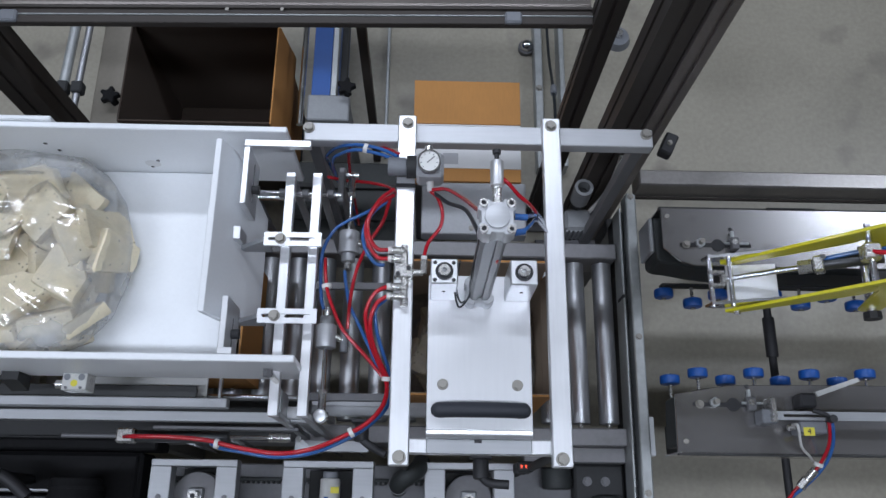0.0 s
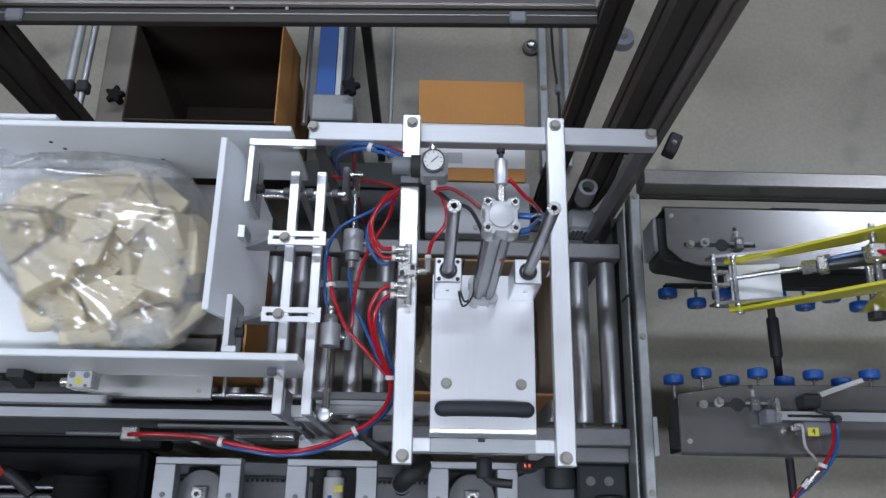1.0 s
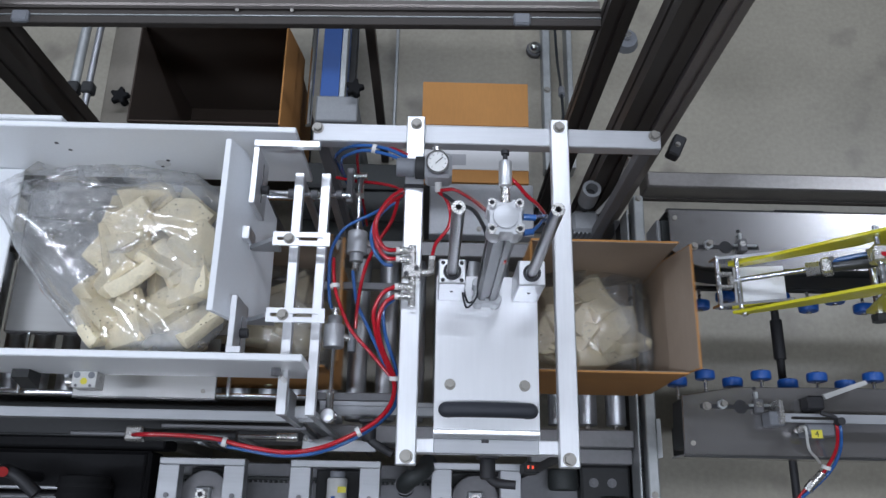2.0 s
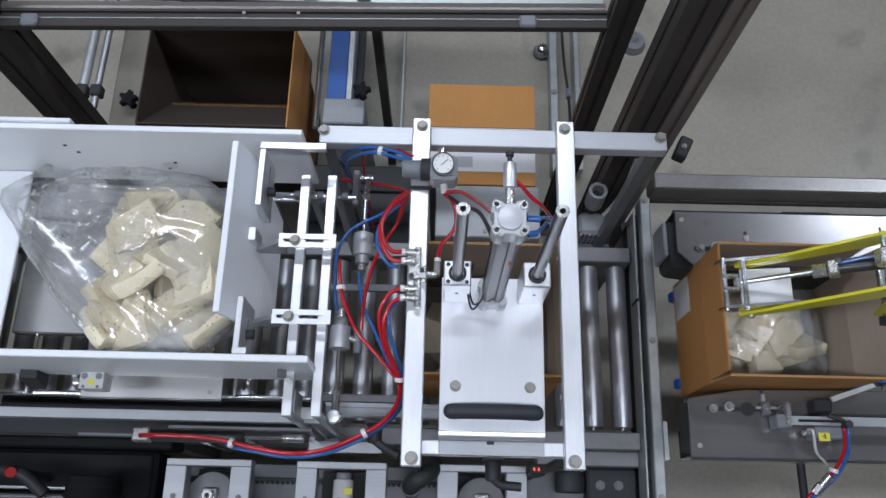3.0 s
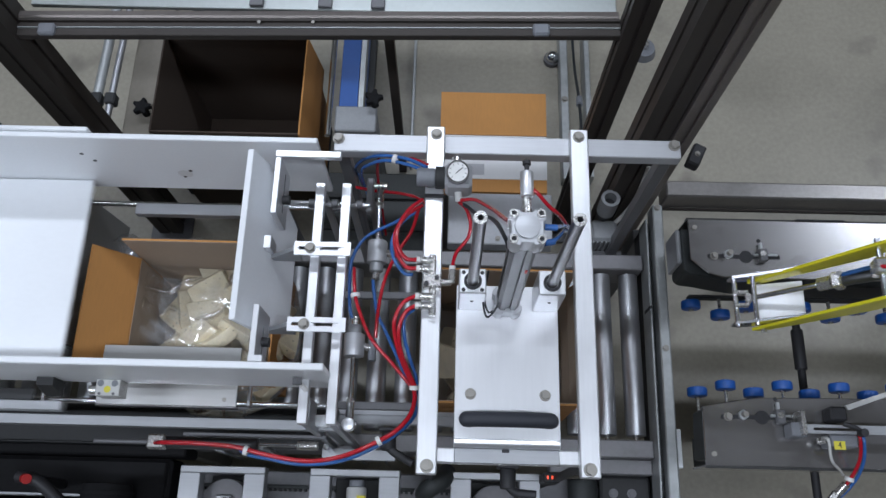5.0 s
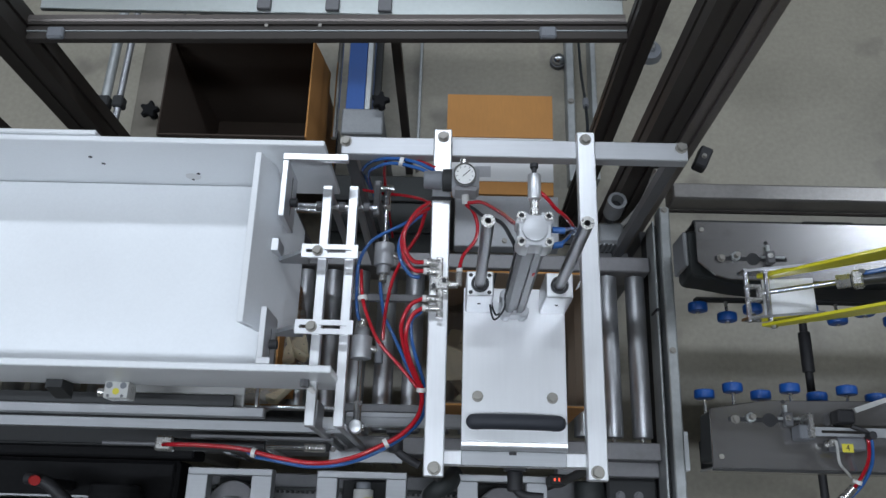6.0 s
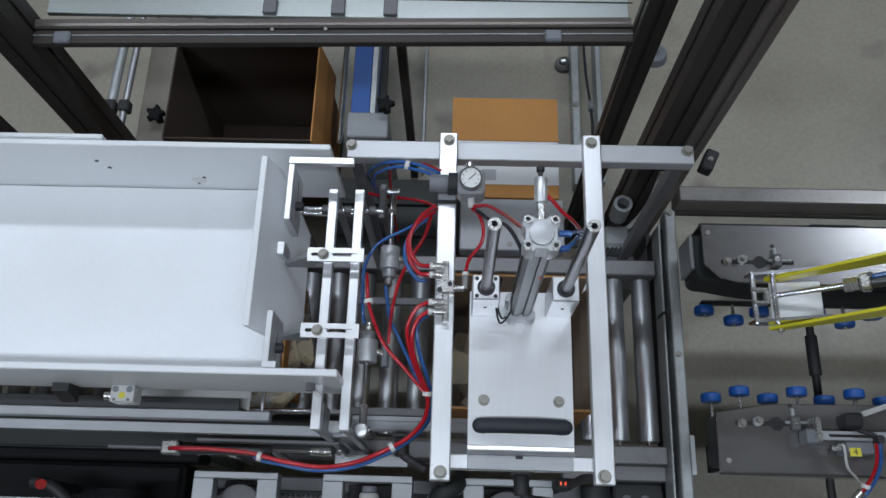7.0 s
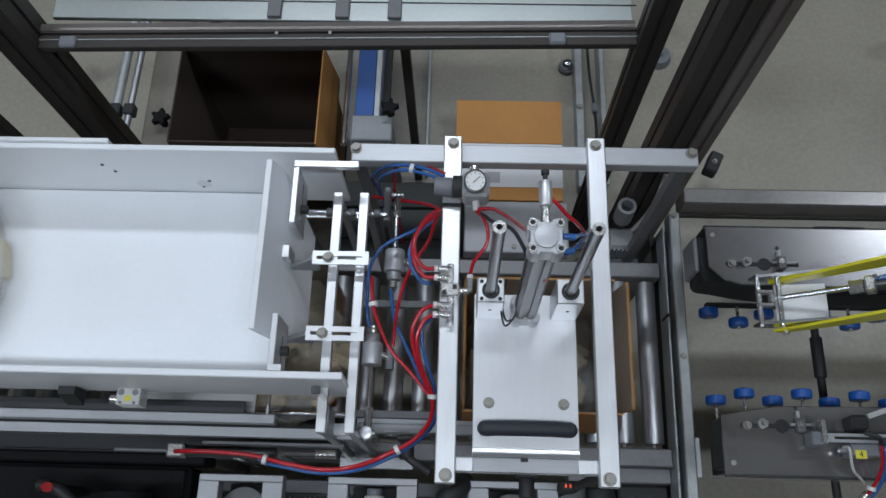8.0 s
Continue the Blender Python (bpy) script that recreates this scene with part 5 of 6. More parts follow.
R4 = 0.0036
HOSES = [
    ("air_hose", BLUE_T, "blue air hose looped behind the gantry", R4, [(-0.1, 0.631, 1.22), (-0.137, 0.657, 1.2), (-0.183, 0.674, 1.18), (-0.226, 0.682, 1.15), (-0.253, 0.686, 1.1), (-0.259, 0.713, 1.0), (-0.24, 0.72, 0.8), (-0.22, 0.72, 0.66)]),
    ("air_hose", BLUE_T, "blue air hose looped behind the gantry", R4, [(-0.1, 0.622, 1.22), (-0.136, 0.645, 1.2), (-0.183, 0.663, 1.18), (-0.217, 0.669, 1.15), (-0.24, 0.677, 1.1), (-0.244, 0.69, 0.98), (-0.23, 0.7, 0.66)]),
    ("air_hose", RED_T, "red air hose behind the gantry", R4, [(-0.098, 0.646, 1.2), (-0.128, 0.677, 1.16), (-0.17, 0.694, 1.14), (-0.21, 0.70, 1.08), (-0.22, 0.70, 0.66)]),
    ("air_hose", RED_T, "glossy red air hose looping to the manifold", R4 * 1.1, [(-0.107, 0.571, 1.2), (-0.131, 0.541, 1.22), (-0.15, 0.499, 1.23), (-0.149, 0.466, 1.23), (-0.133, 0.442, 1.225), (-0.112, 0.441, 1.22)]),
    ("air_hose", RED_T, "glossy red air hose looping to the manifold", R4 * 1.1, [(-0.108, 0.567, 1.18), (-0.136, 0.538, 1.2), (-0.155, 0.499, 1.21), (-0.152, 0.462, 1.21), (-0.133, 0.429, 1.215), (-0.112, 0.424, 1.22)]),
    ("air_hose", BLUE_T, "blue air hose beside the red loops", R4, [(-0.112, 0.565, 1.17), (-0.146, 0.53, 1.18), (-0.162, 0.49, 1.19), (-0.158, 0.455, 1.19), (-0.138, 0.424, 1.195), (-0.12, 0.418, 1.2)]),
    ("air_hose", RED_T, "glossy red air hose looping below the manifold", R4 * 1.1, [(-0.112, 0.371, 1.22), (-0.133, 0.361, 1.215), (-0.147, 0.337, 1.21), (-0.15, 0.313, 1.2), (-0.141, 0.275, 1.18), (-0.125, 0.24, 1.15), (-0.113, 0.219, 1.13)]),
    ("air_hose", RED_T, "glossy red air hose looping below the manifold", R4 * 1.1, [(-0.112, 0.353, 1.22), (-0.129, 0.342, 1.215), (-0.139, 0.321, 1.21), (-0.141, 0.297, 1.2), (-0.135, 0.27, 1.18), (-0.121, 0.24, 1.15), (-0.110, 0.22, 1.13)]),
    ("air_hose", BLUE_T, "blue air hose beside the red loops", R4, [(-0.114, 0.35, 1.21), (-0.132, 0.334, 1.2), (-0.131, 0.3, 1.19), (-0.121, 0.267, 1.17), (-0.111, 0.242, 1.14), (-0.106, 0.221, 1.12)]),
    ("air_hose", RED_T, "red air hose bundle hanging along the machine front", R4 * 1.25, [(-0.113, 0.219, 1.13), (-0.111, 0.198, 1.12), (-0.12, 0.171, 1.1), (-0.149, 0.142, 1.08), (-0.197, 0.118, 1.06), (-0.251, 0.097, 1.05), (-0.315, 0.087, 1.05), (-0.393, 0.097, 1.04), (-0.462, 0.112, 1.03), (-0.541, 0.118, 1.02), (-0.607, 0.119, 1.01), (-0.635, 0.121, 0.98)]),
    ("air_hose", BLUE_T, "blue air hose under the red bundle", R4, [(-0.106, 0.221, 1.12), (-0.104, 0.199, 1.1), (-0.115, 0.168, 1.08), (-0.15, 0.137, 1.06), (-0.199, 0.111, 1.04), (-0.259, 0.089, 1.03), (-0.329, 0.082, 1.03), (-0.397, 0.092, 1.02), (-0.441, 0.1, 1.02), (-0.47, 0.118, 0.98)]),
    ("air_hose", RED_T, "red air hose crossing to the bundle", R4, [(-0.243, 0.462, 1.10), (-0.24, 0.45, 1.12), (-0.236, 0.413, 1.13), (-0.227, 0.373, 1.13), (-0.199, 0.312, 1.13), (-0.156, 0.264, 1.13), (-0.117, 0.22, 1.13)]),
    ("air_hose", BLUE_T, "blue air hose to the small cylinder", R4, [(-0.124, 0.566, 1.15), (-0.162, 0.555, 1.12), (-0.206, 0.54, 1.1), (-0.23, 0.52, 1.1), (-0.248, 0.481, 1.1), (-0.25, 0.433, 1.1), (-0.249, 0.386, 1.08), (-0.243, 0.363, 1.08)]),
    ("air_hose", RED_T, "red air hose to the small cylinder", R4, [(-0.114, 0.561, 1.18), (-0.128, 0.525, 1.15), (-0.156, 0.484, 1.13), (-0.178, 0.446, 1.1), (-0.189, 0.405, 1.08), (-0.195, 0.364, 1.06), (-0.197, 0.331, 1.05)]),
    ("air_hose", BLUE_T, "blue air hose from the small cylinder", R4, [(-0.208, 0.449, 1.06), (-0.202, 0.411, 1.06), (-0.194, 0.376, 1.06), (-0.176, 0.341, 1.06), (-0.152, 0.291, 1.08), (-0.129, 0.242, 1.11), (-0.113, 0.221, 1.12)]),
    ("air_hose", RED_T, "red air hose from regulator to press cylinder", R4, [(-0.037, 0.562, 1.222), (-0.025, 0.56, 1.23), (-0.005, 0.547, 1.26), (0.022, 0.491, 1.35), (0.037, 0.411, 1.5), (0.045, 0.385, 1.57)]),
    ("air_hose", RED_T, "red air hose from regulator to manifold", R4, [(-0.036, 0.56, 1.22), (-0.022, 0.55, 1.21), (-0.013, 0.525, 1.2), (-0.017, 0.495, 1.2), (-0.039, 0.460, 1.21), (-0.046, 0.431, 1.22)]),
    ("air_hose", DARK_T, "dark hose from regulator to press cylinder", R4, [(-0.034, 0.56, 1.215), (-0.02, 0.55, 1.22), (-0.004, 0.525, 1.25), (0.023, 0.472, 1.35), (0.036, 0.40, 1.45), (0.04, 0.385, 1.45)]),
    ("air_hose", RED_T, "red air hose at the press cylinder valve", R4 * 0.82, [(0.063, 0.426, 1.587), (0.072, 0.419, 1.585), (0.088, 0.408, 1.57), (0.106, 0.402, 1.55), (0.125, 0.405, 1.5), (0.155, 0.45, 1.35), (0.19, 0.50, 1.17), (0.2, 0.54, 1.13), (0.2, 0.6, 1.172)]),
    ("air_hose", BLUE_T, "blue air hose at the press cylinder", R4 * 0.82, [(0.097, 0.372, 1.577), (0.108, 0.385, 1.55), (0.126, 0.404, 1.5), (0.158, 0.452, 1.34), (0.192, 0.502, 1.165), (0.205, 0.54, 1.13), (0.206, 0.6, 1.172)]),
    ("air_hose", BLUE_T, "blue air hose at the press cylinder foot", R4 * 0.82, [(0.093, 0.352, 1.574), (0.105, 0.368, 1.555), (0.122, 0.398, 1.5), (0.156, 0.448, 1.34), (0.194, 0.506, 1.16), (0.21, 0.54, 1.13), (0.211, 0.6, 1.172)]),
    ("air_hose", RED_T, "red air hose along the conveyor back", R4, [(-0.262, 0.683, 1.0), (-0.22, 0.667, 1.02), (-0.168, 0.65, 1.05), (-0.129, 0.621, 1.1), (-0.11, 0.591, 1.15), (-0.1, 0.57, 1.18)]),
    ("air_hose", RED_T, "red air hose over the belt drive", R4, [(0.80, 0.178, 0.94), (0.801, 0.168, 0.95), (0.803, 0.126, 0.93), (0.786, 0.082, 0.9), (0.752, 0.043, 0.87), (0.726, 0.009, 0.85), (0.70, -0.05, 0.7), (0.70, -0.08, 0.4)]),
    ("air_hose", BLUE_T, "blue air hose over the belt drive", R4, [(0.807, 0.176, 0.94), (0.808, 0.164, 0.95), (0.81, 0.121, 0.93), (0.793, 0.077, 0.9), (0.742, 0.024, 0.86), (0.72, -0.03, 0.72), (0.71, -0.08, 0.4)]),
    ("air_hose", CLEAR_T, "milky air hose over the belt drive", R4 * 0.8, [(0.735, 0.17, 0.93), (0.735, 0.163, 0.95), (0.746, 0.125, 0.93), (0.774, 0.108, 0.9), (0.789, 0.10, 0.88)]),
]
for nm, mt, lab, r, pts in HOSES:
    solo(nm, hose(pts, r, 10), mt, lab, "hose", "air hoses", smooth=60)
for x, y, z, d in ((-0.112, 0.219, 1.13, (0, 1, 0.3)), (-0.179, 0.126, 1.067, (0.8, 0.45, 0)), (-0.438, 0.105, 1.034, (1, -0.2, 0)), (0.79, 0.09, 0.903, (0.3, 1, 0.3)), (-0.233, 0.395, 1.131, (-0.2, 1, 0)), (-0.165, 0.662, 1.19, (1, -0.3, 0))):
    d = Vector(d).normalized() * 0.004
    p = Vector((x, y, z))
    solo("cable_tie", pipe(p - d, p + d, 0.0095, 0.0078, 16), TIEW, "white nylon cable tie round the hoses", "tie", "cable ties")
hc = thing("hose_coupling", "chromed inline hose coupling", "fitting", (0.775, 0.062, 0.87))
part("body", rod((0.765, 0.055, 0.883), (0.784, 0.08, 0.899), 0.009, 12), NICKEL, hc)
part("nut", rod((0.757, 0.045, 0.877), (0.768, 0.06, 0.886), 0.0105, 6), NICKEL, hc)

# ---------------------------------------------------------------- small air cylinders between hopper and press
def small_cylinder(x, y0, y1, rod_to, sign, label):
    """Round cylinder along y with cap, rod and clevis. sign: the way its rod points."""
    z = 1.04
    t = thing("air_cylinder", label, "cylinder", (x, (y0 + y1) / 2, 0.985), "small cylinders")
    part("tube", rod((x, y0, z), (x, y1, z), 0.021, 28, bevel=0.003), ALU_SATIN, t)
    tail = y0 if sign > 0 else y1
    part("end_cap", rod((x, tail, z), (x, tail - sign * 0.018, z), 0.0145, 20, bevel=0.002), ALU_DULL, t)
    part("elbow", rod((x, tail - sign * 0.018, z), (x, tail - sign * 0.036, z + 0.004), 0.008, 14), NICKEL, t)
    part("port", rod((x + 0.018, (y0 + y1) / 2, z), (x + 0.036, (y0 + y1) / 2 - 0.006, z - 0.005), 0.007, 12), NICKEL, t)
    part("throttle", rod((x + 0.036, (y0 + y1) / 2 + 0.012, z - 0.005), (x + 0.036, (y0 + y1) / 2 - 0.03, z - 0.005), 0.0085, 12), GREYP, t)
    head = y1 if sign > 0 else y0
    part("piston_rod", rod((x, head, z), (x, rod_to - sign * 0.045, z), 0.0042, 12), CHROME, t)
    part("lock_nut", rod((x, rod_to - sign * 0.052, z), (x, rod_to - sign * 0.044, z), 0.009, 6), NICKEL, t)
    fk = part("clevis", rod((x, rod_to - sign * 0.045, z), (x, rod_to - sign * 0.01, z), 0.008, 14), CHROME, t)
    part("clevis_pin", rod((x - 0.014, rod_to - sign * 0.002, z), (x + 0.014, rod_to - sign * 0.002, z), 0.0075, 14), CHROME, fk)
    if sign < 0:
        part("ball_joint", rod((x - 0.002, rod_to + 0.002, z - 0.012), (x - 0.002, rod_to + 0.002, z + 0.012), 0.0135, 20, bevel=0.005), ALU, fk)
    part("cradle", box(x - 0.012, x + 0.012, min(y0, y1) + 0.008, max(y0, y1) - 0.008, 0.985, z - 0.017), DARKM, t)
    return t


small_cylinder(-0.204, 0.492, 0.541, 0.672, 1, "small round air cylinder with rod towards the back")
small_cylinder(-0.24, 0.293, 0.340, 0.157, -1, "small round air cylinder with rod towards the front")
cb = thing("cylinder_bracket", "grey lever arm on the cylinder clevis", "bracket", (-0.224, 0.64, 0.9))
part("arm", box(-0.233, -0.218, 0.605, 0.685, 1.03, 1.05, 0.003), GREYST, cb)
part("post", box(-0.231, -0.22, 0.63, 0.655, 0.68, 1.03), GREYST, cb)
xr = thing("cross_shaft", "chromed shaft under the cross bars", "shaft", (-0.3, 0.6, 1.09))
part("shaft", rod((-0.41, 0.600, 1.1), (-0.218, 0.598, 1.1), 0.006, 16), CHROME, xr)
for x in (-0.338, -0.291, -0.24):
    part("collar", rod((x - 0.006, 0.5995, 1.1), (x + 0.006, 0.5995, 1.1), 0.010, 18), GREYST, xr)
for z0, y in ((0.985, 0.44), (0.985, 0.205)):
    solo("bearer_strip", box(-0.29, -0.10, y - 0.008, y + 0.008, z0 - 0.012, z0 - 0.0002), GREYST, "dark steel strip under the small cylinders", "strip", "bearer strips")
bcv = thing("rail_cover", "aluminium profile under the hoses", "profile", (-0.2, 0.19, 0.685))
part("profile", extrusion(-0.275, 0.17, 0.176, 0.203, 0.90, 0.93, "x"), ALU_DULL, bcv)
part("screw", rod((-0.128, 0.19, 0.93), (-0.128, 0.19, 0.934), 0.006), NICKEL, bcv)
for x in (-0.26, 0.16):
    part("leg", box(x - 0.008, x + 0.008, 0.184, 0.200, 0.68, 0.90), ALU_DULL, bcv)

# hand levers and front pieces
for px, py, pz, a in ((0.065, 0.06, 1.10, 0), (-0.165, 0.135, 0.98, -25)):
    lv = thing("clamp_lever", "black plastic clamping lever", "lever", (px, py, pz), "clamp levers")
    bm = rod((px, py + 0.018, pz), (px, py - 0.018, pz + 0.002), 0.0145, 18, bevel=0.003)
    part("hub", bm, BLACK, lv)
    part("grip", hose([(px, py - 0.012, pz + 0.004), (px + 0.015, py - 0.024, pz + 0.008), (px + 0.05, py - 0.028 + a * 0.0006, pz + 0.014)], 0.0082, 12), BLACK, lv)
    part("mount", box(px - 0.02, px + 0.02, py + 0.018, py + 0.026, pz - 0.02, pz + 0.02), BLACK, lv)
fc = thing("front_cylinder", "thin air cylinder with dark end cover along the front", "cylinder", (-0.48, 0.127, 0.70))
part("tube", rod((-0.63, 0.127, 0.93), (-0.44, 0.127, 0.93), 0.0125, 20), ANOD, fc)
part("rod", rod((-0.44, 0.127, 0.93), (-0.355, 0.127, 0.93), 0.004), CHROME, fc)
part("rod_end", rod((-0.358, 0.127, 0.93), (-0.315, 0.127, 0.93), 0.009, 14), NICKEL, fc)
part("fitting", box(-0.665, -0.628, 0.112, 0.142, 0.92, 0.95, 0.004), NICKEL, fc)
part("rail", box(-0.60, -0.30, 0.142, 0.15, 0.90, 0.925), GREYST, fc)
for x in (-0.55, -0.44, -0.3):
    part("pillar", rod((x, 0.127, 0.56), (x, 0.127, 0.92), 0.006, 12), CHROME, fc)
part("tail_pipe", rod((-0.78, 0.127, 0.93), (-0.665, 0.127, 0.93), 0.005, 12), GREYST, fc)

bl_ = thing("block_valve", "clear plastic sensor block with a yellow sticker", "sensor", (-0.70, 0.203, 1.06))
part("block", box(-0.722, -0.676, 0.194, 0.2255, 1.06, 1.10, 0.0012), CLEAR_T, bl_)
part("sticker", rod((-0.699, 0.2065, 1.1001), (-0.699, 0.2065, 1.1006), 0.0065, 20), YLAB, bl_, "round yellow sticker")
for x in (-0.713, -0.686):
    part("screw", rod((x, 0.198, 1.1), (x, 0.198, 1.102), 0.0027), GREYST, bl_)
    part("socket", rod((x, 0.218, 1.1), (x, 0.218, 1.101), 0.0062), GREYP, bl_, "grey recessed socket")
part("nozzle", rod((-0.722, 0.207, 1.08), (-0.74, 0.207, 1.08), 0.008), NICKEL, bl_)
pf = thing("prism_foot", "dark slanted block on the hopper wall", "block", (-0.81, 0.22, 1.06))
part("block", prism([(0.196, 1.06), (0.2255, 1.06), (0.2255, 1.11), (0.21, 1.11)], "x", -0.832, -0.80), DARKM, pf)
kn = thing("wall_screw", "bolt head with a white cap on the hopper wall", "bolt", (-0.325, 0.22, 1.15))
part("head", rod((-0.325, 0.2255, 1.17), (-0.325, 0.212, 1.17), 0.009, 6), GREYST, kn)
part("cap", rod((-0.318, 0.213, 1.16), (-0.31, 0.206, 1.15), 0.005, 10), TIEW, kn)
for x, z, r in ((-0.80, 1.17, 0.004), (-0.785, 1.14, 0.004), (-0.60, 1.10, 0.004), (-0.62, 1.07, 0.0035)):
    part("screw_hole", rod((x, 0.6679, z), (x, 0.6672, z), r, 12), BLACK, hp)
part("sensor_window", rod((-0.615, 0.6679, 1.085), (-0.615, 0.6676, 1.085), 0.016, 24), LABEL, hp)
us = thing("upright_strip", "slim aluminium upright at the hopper corner", "bracket", (-0.305, 0.19, 0.99), )
part("strip", box(-0.318, -0.3135, 0.158, 0.205, 0.99, 1.075, 0.001), ALU_DULL, us)
part("foot", box(-0.33, -0.285, 0.158, 0.182, 0.9855, 1.0, 0.001), ALU, us)

# ---------------------------------------------------------------- dark parts under and behind
# Panel made up to keep the area behind the conveyor dark.
rcg = thing("rear_dark_panel", "dark ribbed panel added behind the conveyor", "cover", (-0.27, 0.8, 0.3))
part("lid", box(-0.455, -0.085, 0.66, 0.98, 0.42, 0.44, 0.004), RUBBER, rcg)
for y in (0.70, 0.80, 0.90):
    part("rib", box(-0.45, -0.09, y - 0.008, y + 0.008, 0.4402, 0.452, 0.002), DARKM, rcg)
for x in (-0.43, -0.11):
    for y in (0.75, 0.95):
        part("screw", hexbolt(x, y, 0.44, 0.006, 0.005), BOLTM, rcg)
for x in (-0.44, -0.1):
    part("leg", box(x - 0.01, x + 0.01, 0.9, 0.92, 0, 0.4199), DARKM, rcg)
# Added tray that hides the roller ends, so the gap below the beam stays dark.
dt = thing("dark_gap_tray", "dark tray added to darken the gap along the rollers", "tray", (-1.0, 0.194, 0.6805))
part("pan", box(-1.7, -0.34, 0.147, 0.241, 0.6805, 0.69, 0.001), DARKM, dt)
for y0, y1 in ((0.143, 0.1469), (0.2411, 0.245)):
    part("rim", box(-1.7, -0.34, y0, y1, 0.6805, 0.703, 0.001), DARKM, dt)
# Strip made up to darken the front-left side of the conveyor.
solo("front_dark_strip", box(-1.7, -0.66, 0.118, 0.1415, 0.60, 0.70, 0.004), PITCH, "dark strip added along the conveyor front", "cover")
fsf = thing("front_shelf", "grey aluminium strip on short pillars in front of the rollers", "shelf", (-0.245, 0.124, 0.56))
part("strip", box(-0.325, -0.162, 0.1115, 0.136, 0.79, 0.80, 0.001), ALU_DULL, fsf)
for x in (-0.30, -0.245, -0.19):
    part("pillar", rod((x, 0.122, 0.56), (x, 0.122, 0.79), 0.0055, 12), CHROME, fsf)
eb = thing("hose_elbow", "dark grey rubber hose bend beside the clamp units", "hose", (-0.073, 0.068, 0.56))
part("bend", hose([(-0.10, 0.045, 0.575), (-0.098, 0.05, 0.68), (-0.082, 0.062, 0.72), (-0.055, 0.08, 0.71), (-0.045, 0.10, 0.66)], 0.021, 16), RUBBER, eb)
part("clip", pipe((-0.0985, 0.0495, 0.655), (-0.0985, 0.0495, 0.668), 0.0235, 0.0205), GREYST, eb)
rack = bmesh.new()
for i in range(64):
    rack = box(-0.66 + i * 0.0125, -0.6535 + i * 0.0125, 0.052, 0.058, 0.5605, 0.572, 0.001, bm=rack)
rack = box(-0.663, 0.14, 0.058, 0.066, 0.5605, 0.574, 0.001, bm=rack)
solo("toothed_belt", rack, RUBBER, "black toothed drive belt along the lower rail", "belt")
hs = thing("drive_housing", "black drive housing with a lid beside the clamp units", "housing", (-1.2, -0.02, 0.56))
part("case", box(-1.7, -0.70, -0.16, 0.115, 0.561, 0.66, 0.006), PITCH, hs)
part("lid", box(-1.69, -0.71, -0.155, 0.108, 0.6602, 0.672, 0.004), PITCH, hs)
part("edge_bar", box(-1.69, -0.85, 0.022, 0.030, 0.6722, 0.678, 0.001), ALU_DULL, hs, "bright steel edge bar")
dh = thing("drive_motor", "black ribbed drive motor with a bright shaft", "motor", (-0.76, 0.0, 0.672))
part("foot", box(-0.83, -0.77, -0.09, 0.04, 0.672, 0.735, 0.004), PITCH, dh)
part("body", rod((-0.80, -0.1, 0.775), (-0.80, 0.05, 0.775), 0.054, 24, bevel=0.006), PITCH, dh)
for i in range(7):
    part("rib", pipe((-0.80, -0.095 + i * 0.02, 0.775), (-0.80, -0.088 + i * 0.02, 0.775), 0.058, 0.0535), PITCH, dh)
part("shaft", rod((-1.25, 0.005, 0.76), (-0.855, 0.005, 0.76), 0.006), GREYST, dh)
rk = thing("red_tipped_handle", "black handle with a red button", "handle", (-0.93, 0.035, 0.672))
part("grip", hose([(-1.0, 0.06, 0.78), (-0.95, 0.05, 0.79), (-0.9, 0.01, 0.78)], 0.014, 12), BLACK, rk)
part("button", rod((-0.975, 0.055, 0.80), (-0.965, 0.053, 0.812), 0.011, 14), REDK, rk, "red button")
part("stand", rod((-0.95, 0.05, 0.672), (-0.95, 0.05, 0.785), 0.012), BLACK, rk)
led = thing("led_display", "small sensor display with red glowing digits", "display", (0.182, 0.086, 0.6))
part("case", box(0.168, 0.206, 0.074, 0.098, 0.7, 0.79, 0.004), DARKM, led)
for x in (0.176, 0.186, 0.196):
    part("digit", box(x, x + 0.0032, 0.083, 0.0895, 0.7902, 0.7908, 0), LED, led)
part("stem", rod((0.19, 0.085, 0.56), (0.19, 0.085, 0.7), 0.01), DARKM, led)
tb = thing("torque_block", "grey cast bracket with two bolts beside the rollers", "bracket", (0.40, 0.08, 0.56))
part("block", box(0.325, 0.446, 0.02, 0.1045, 0.56, 0.62, 0.006), DARKM, tb)
for x in (0.356, 0.40):
    part("bolt", hexbolt(x, 0.064, 0.62, 0.009, 0.008), GREYST, tb)
part("rubber", rod((0.285, 0.045, 0.6), (0.285, 0.095, 0.6), 0.036, 24, bevel=0.006), RUBBER, tb)
part("rubber", rod((0.40, -0.02, 0.62), (0.40, 0.03, 0.62), 0.036, 24, bevel=0.006), RUBBER, tb)
part("mount", box(0.27, 0.3245, 0.06, 0.08, 0.56, 0.6, 0.002), DARKM, tb)

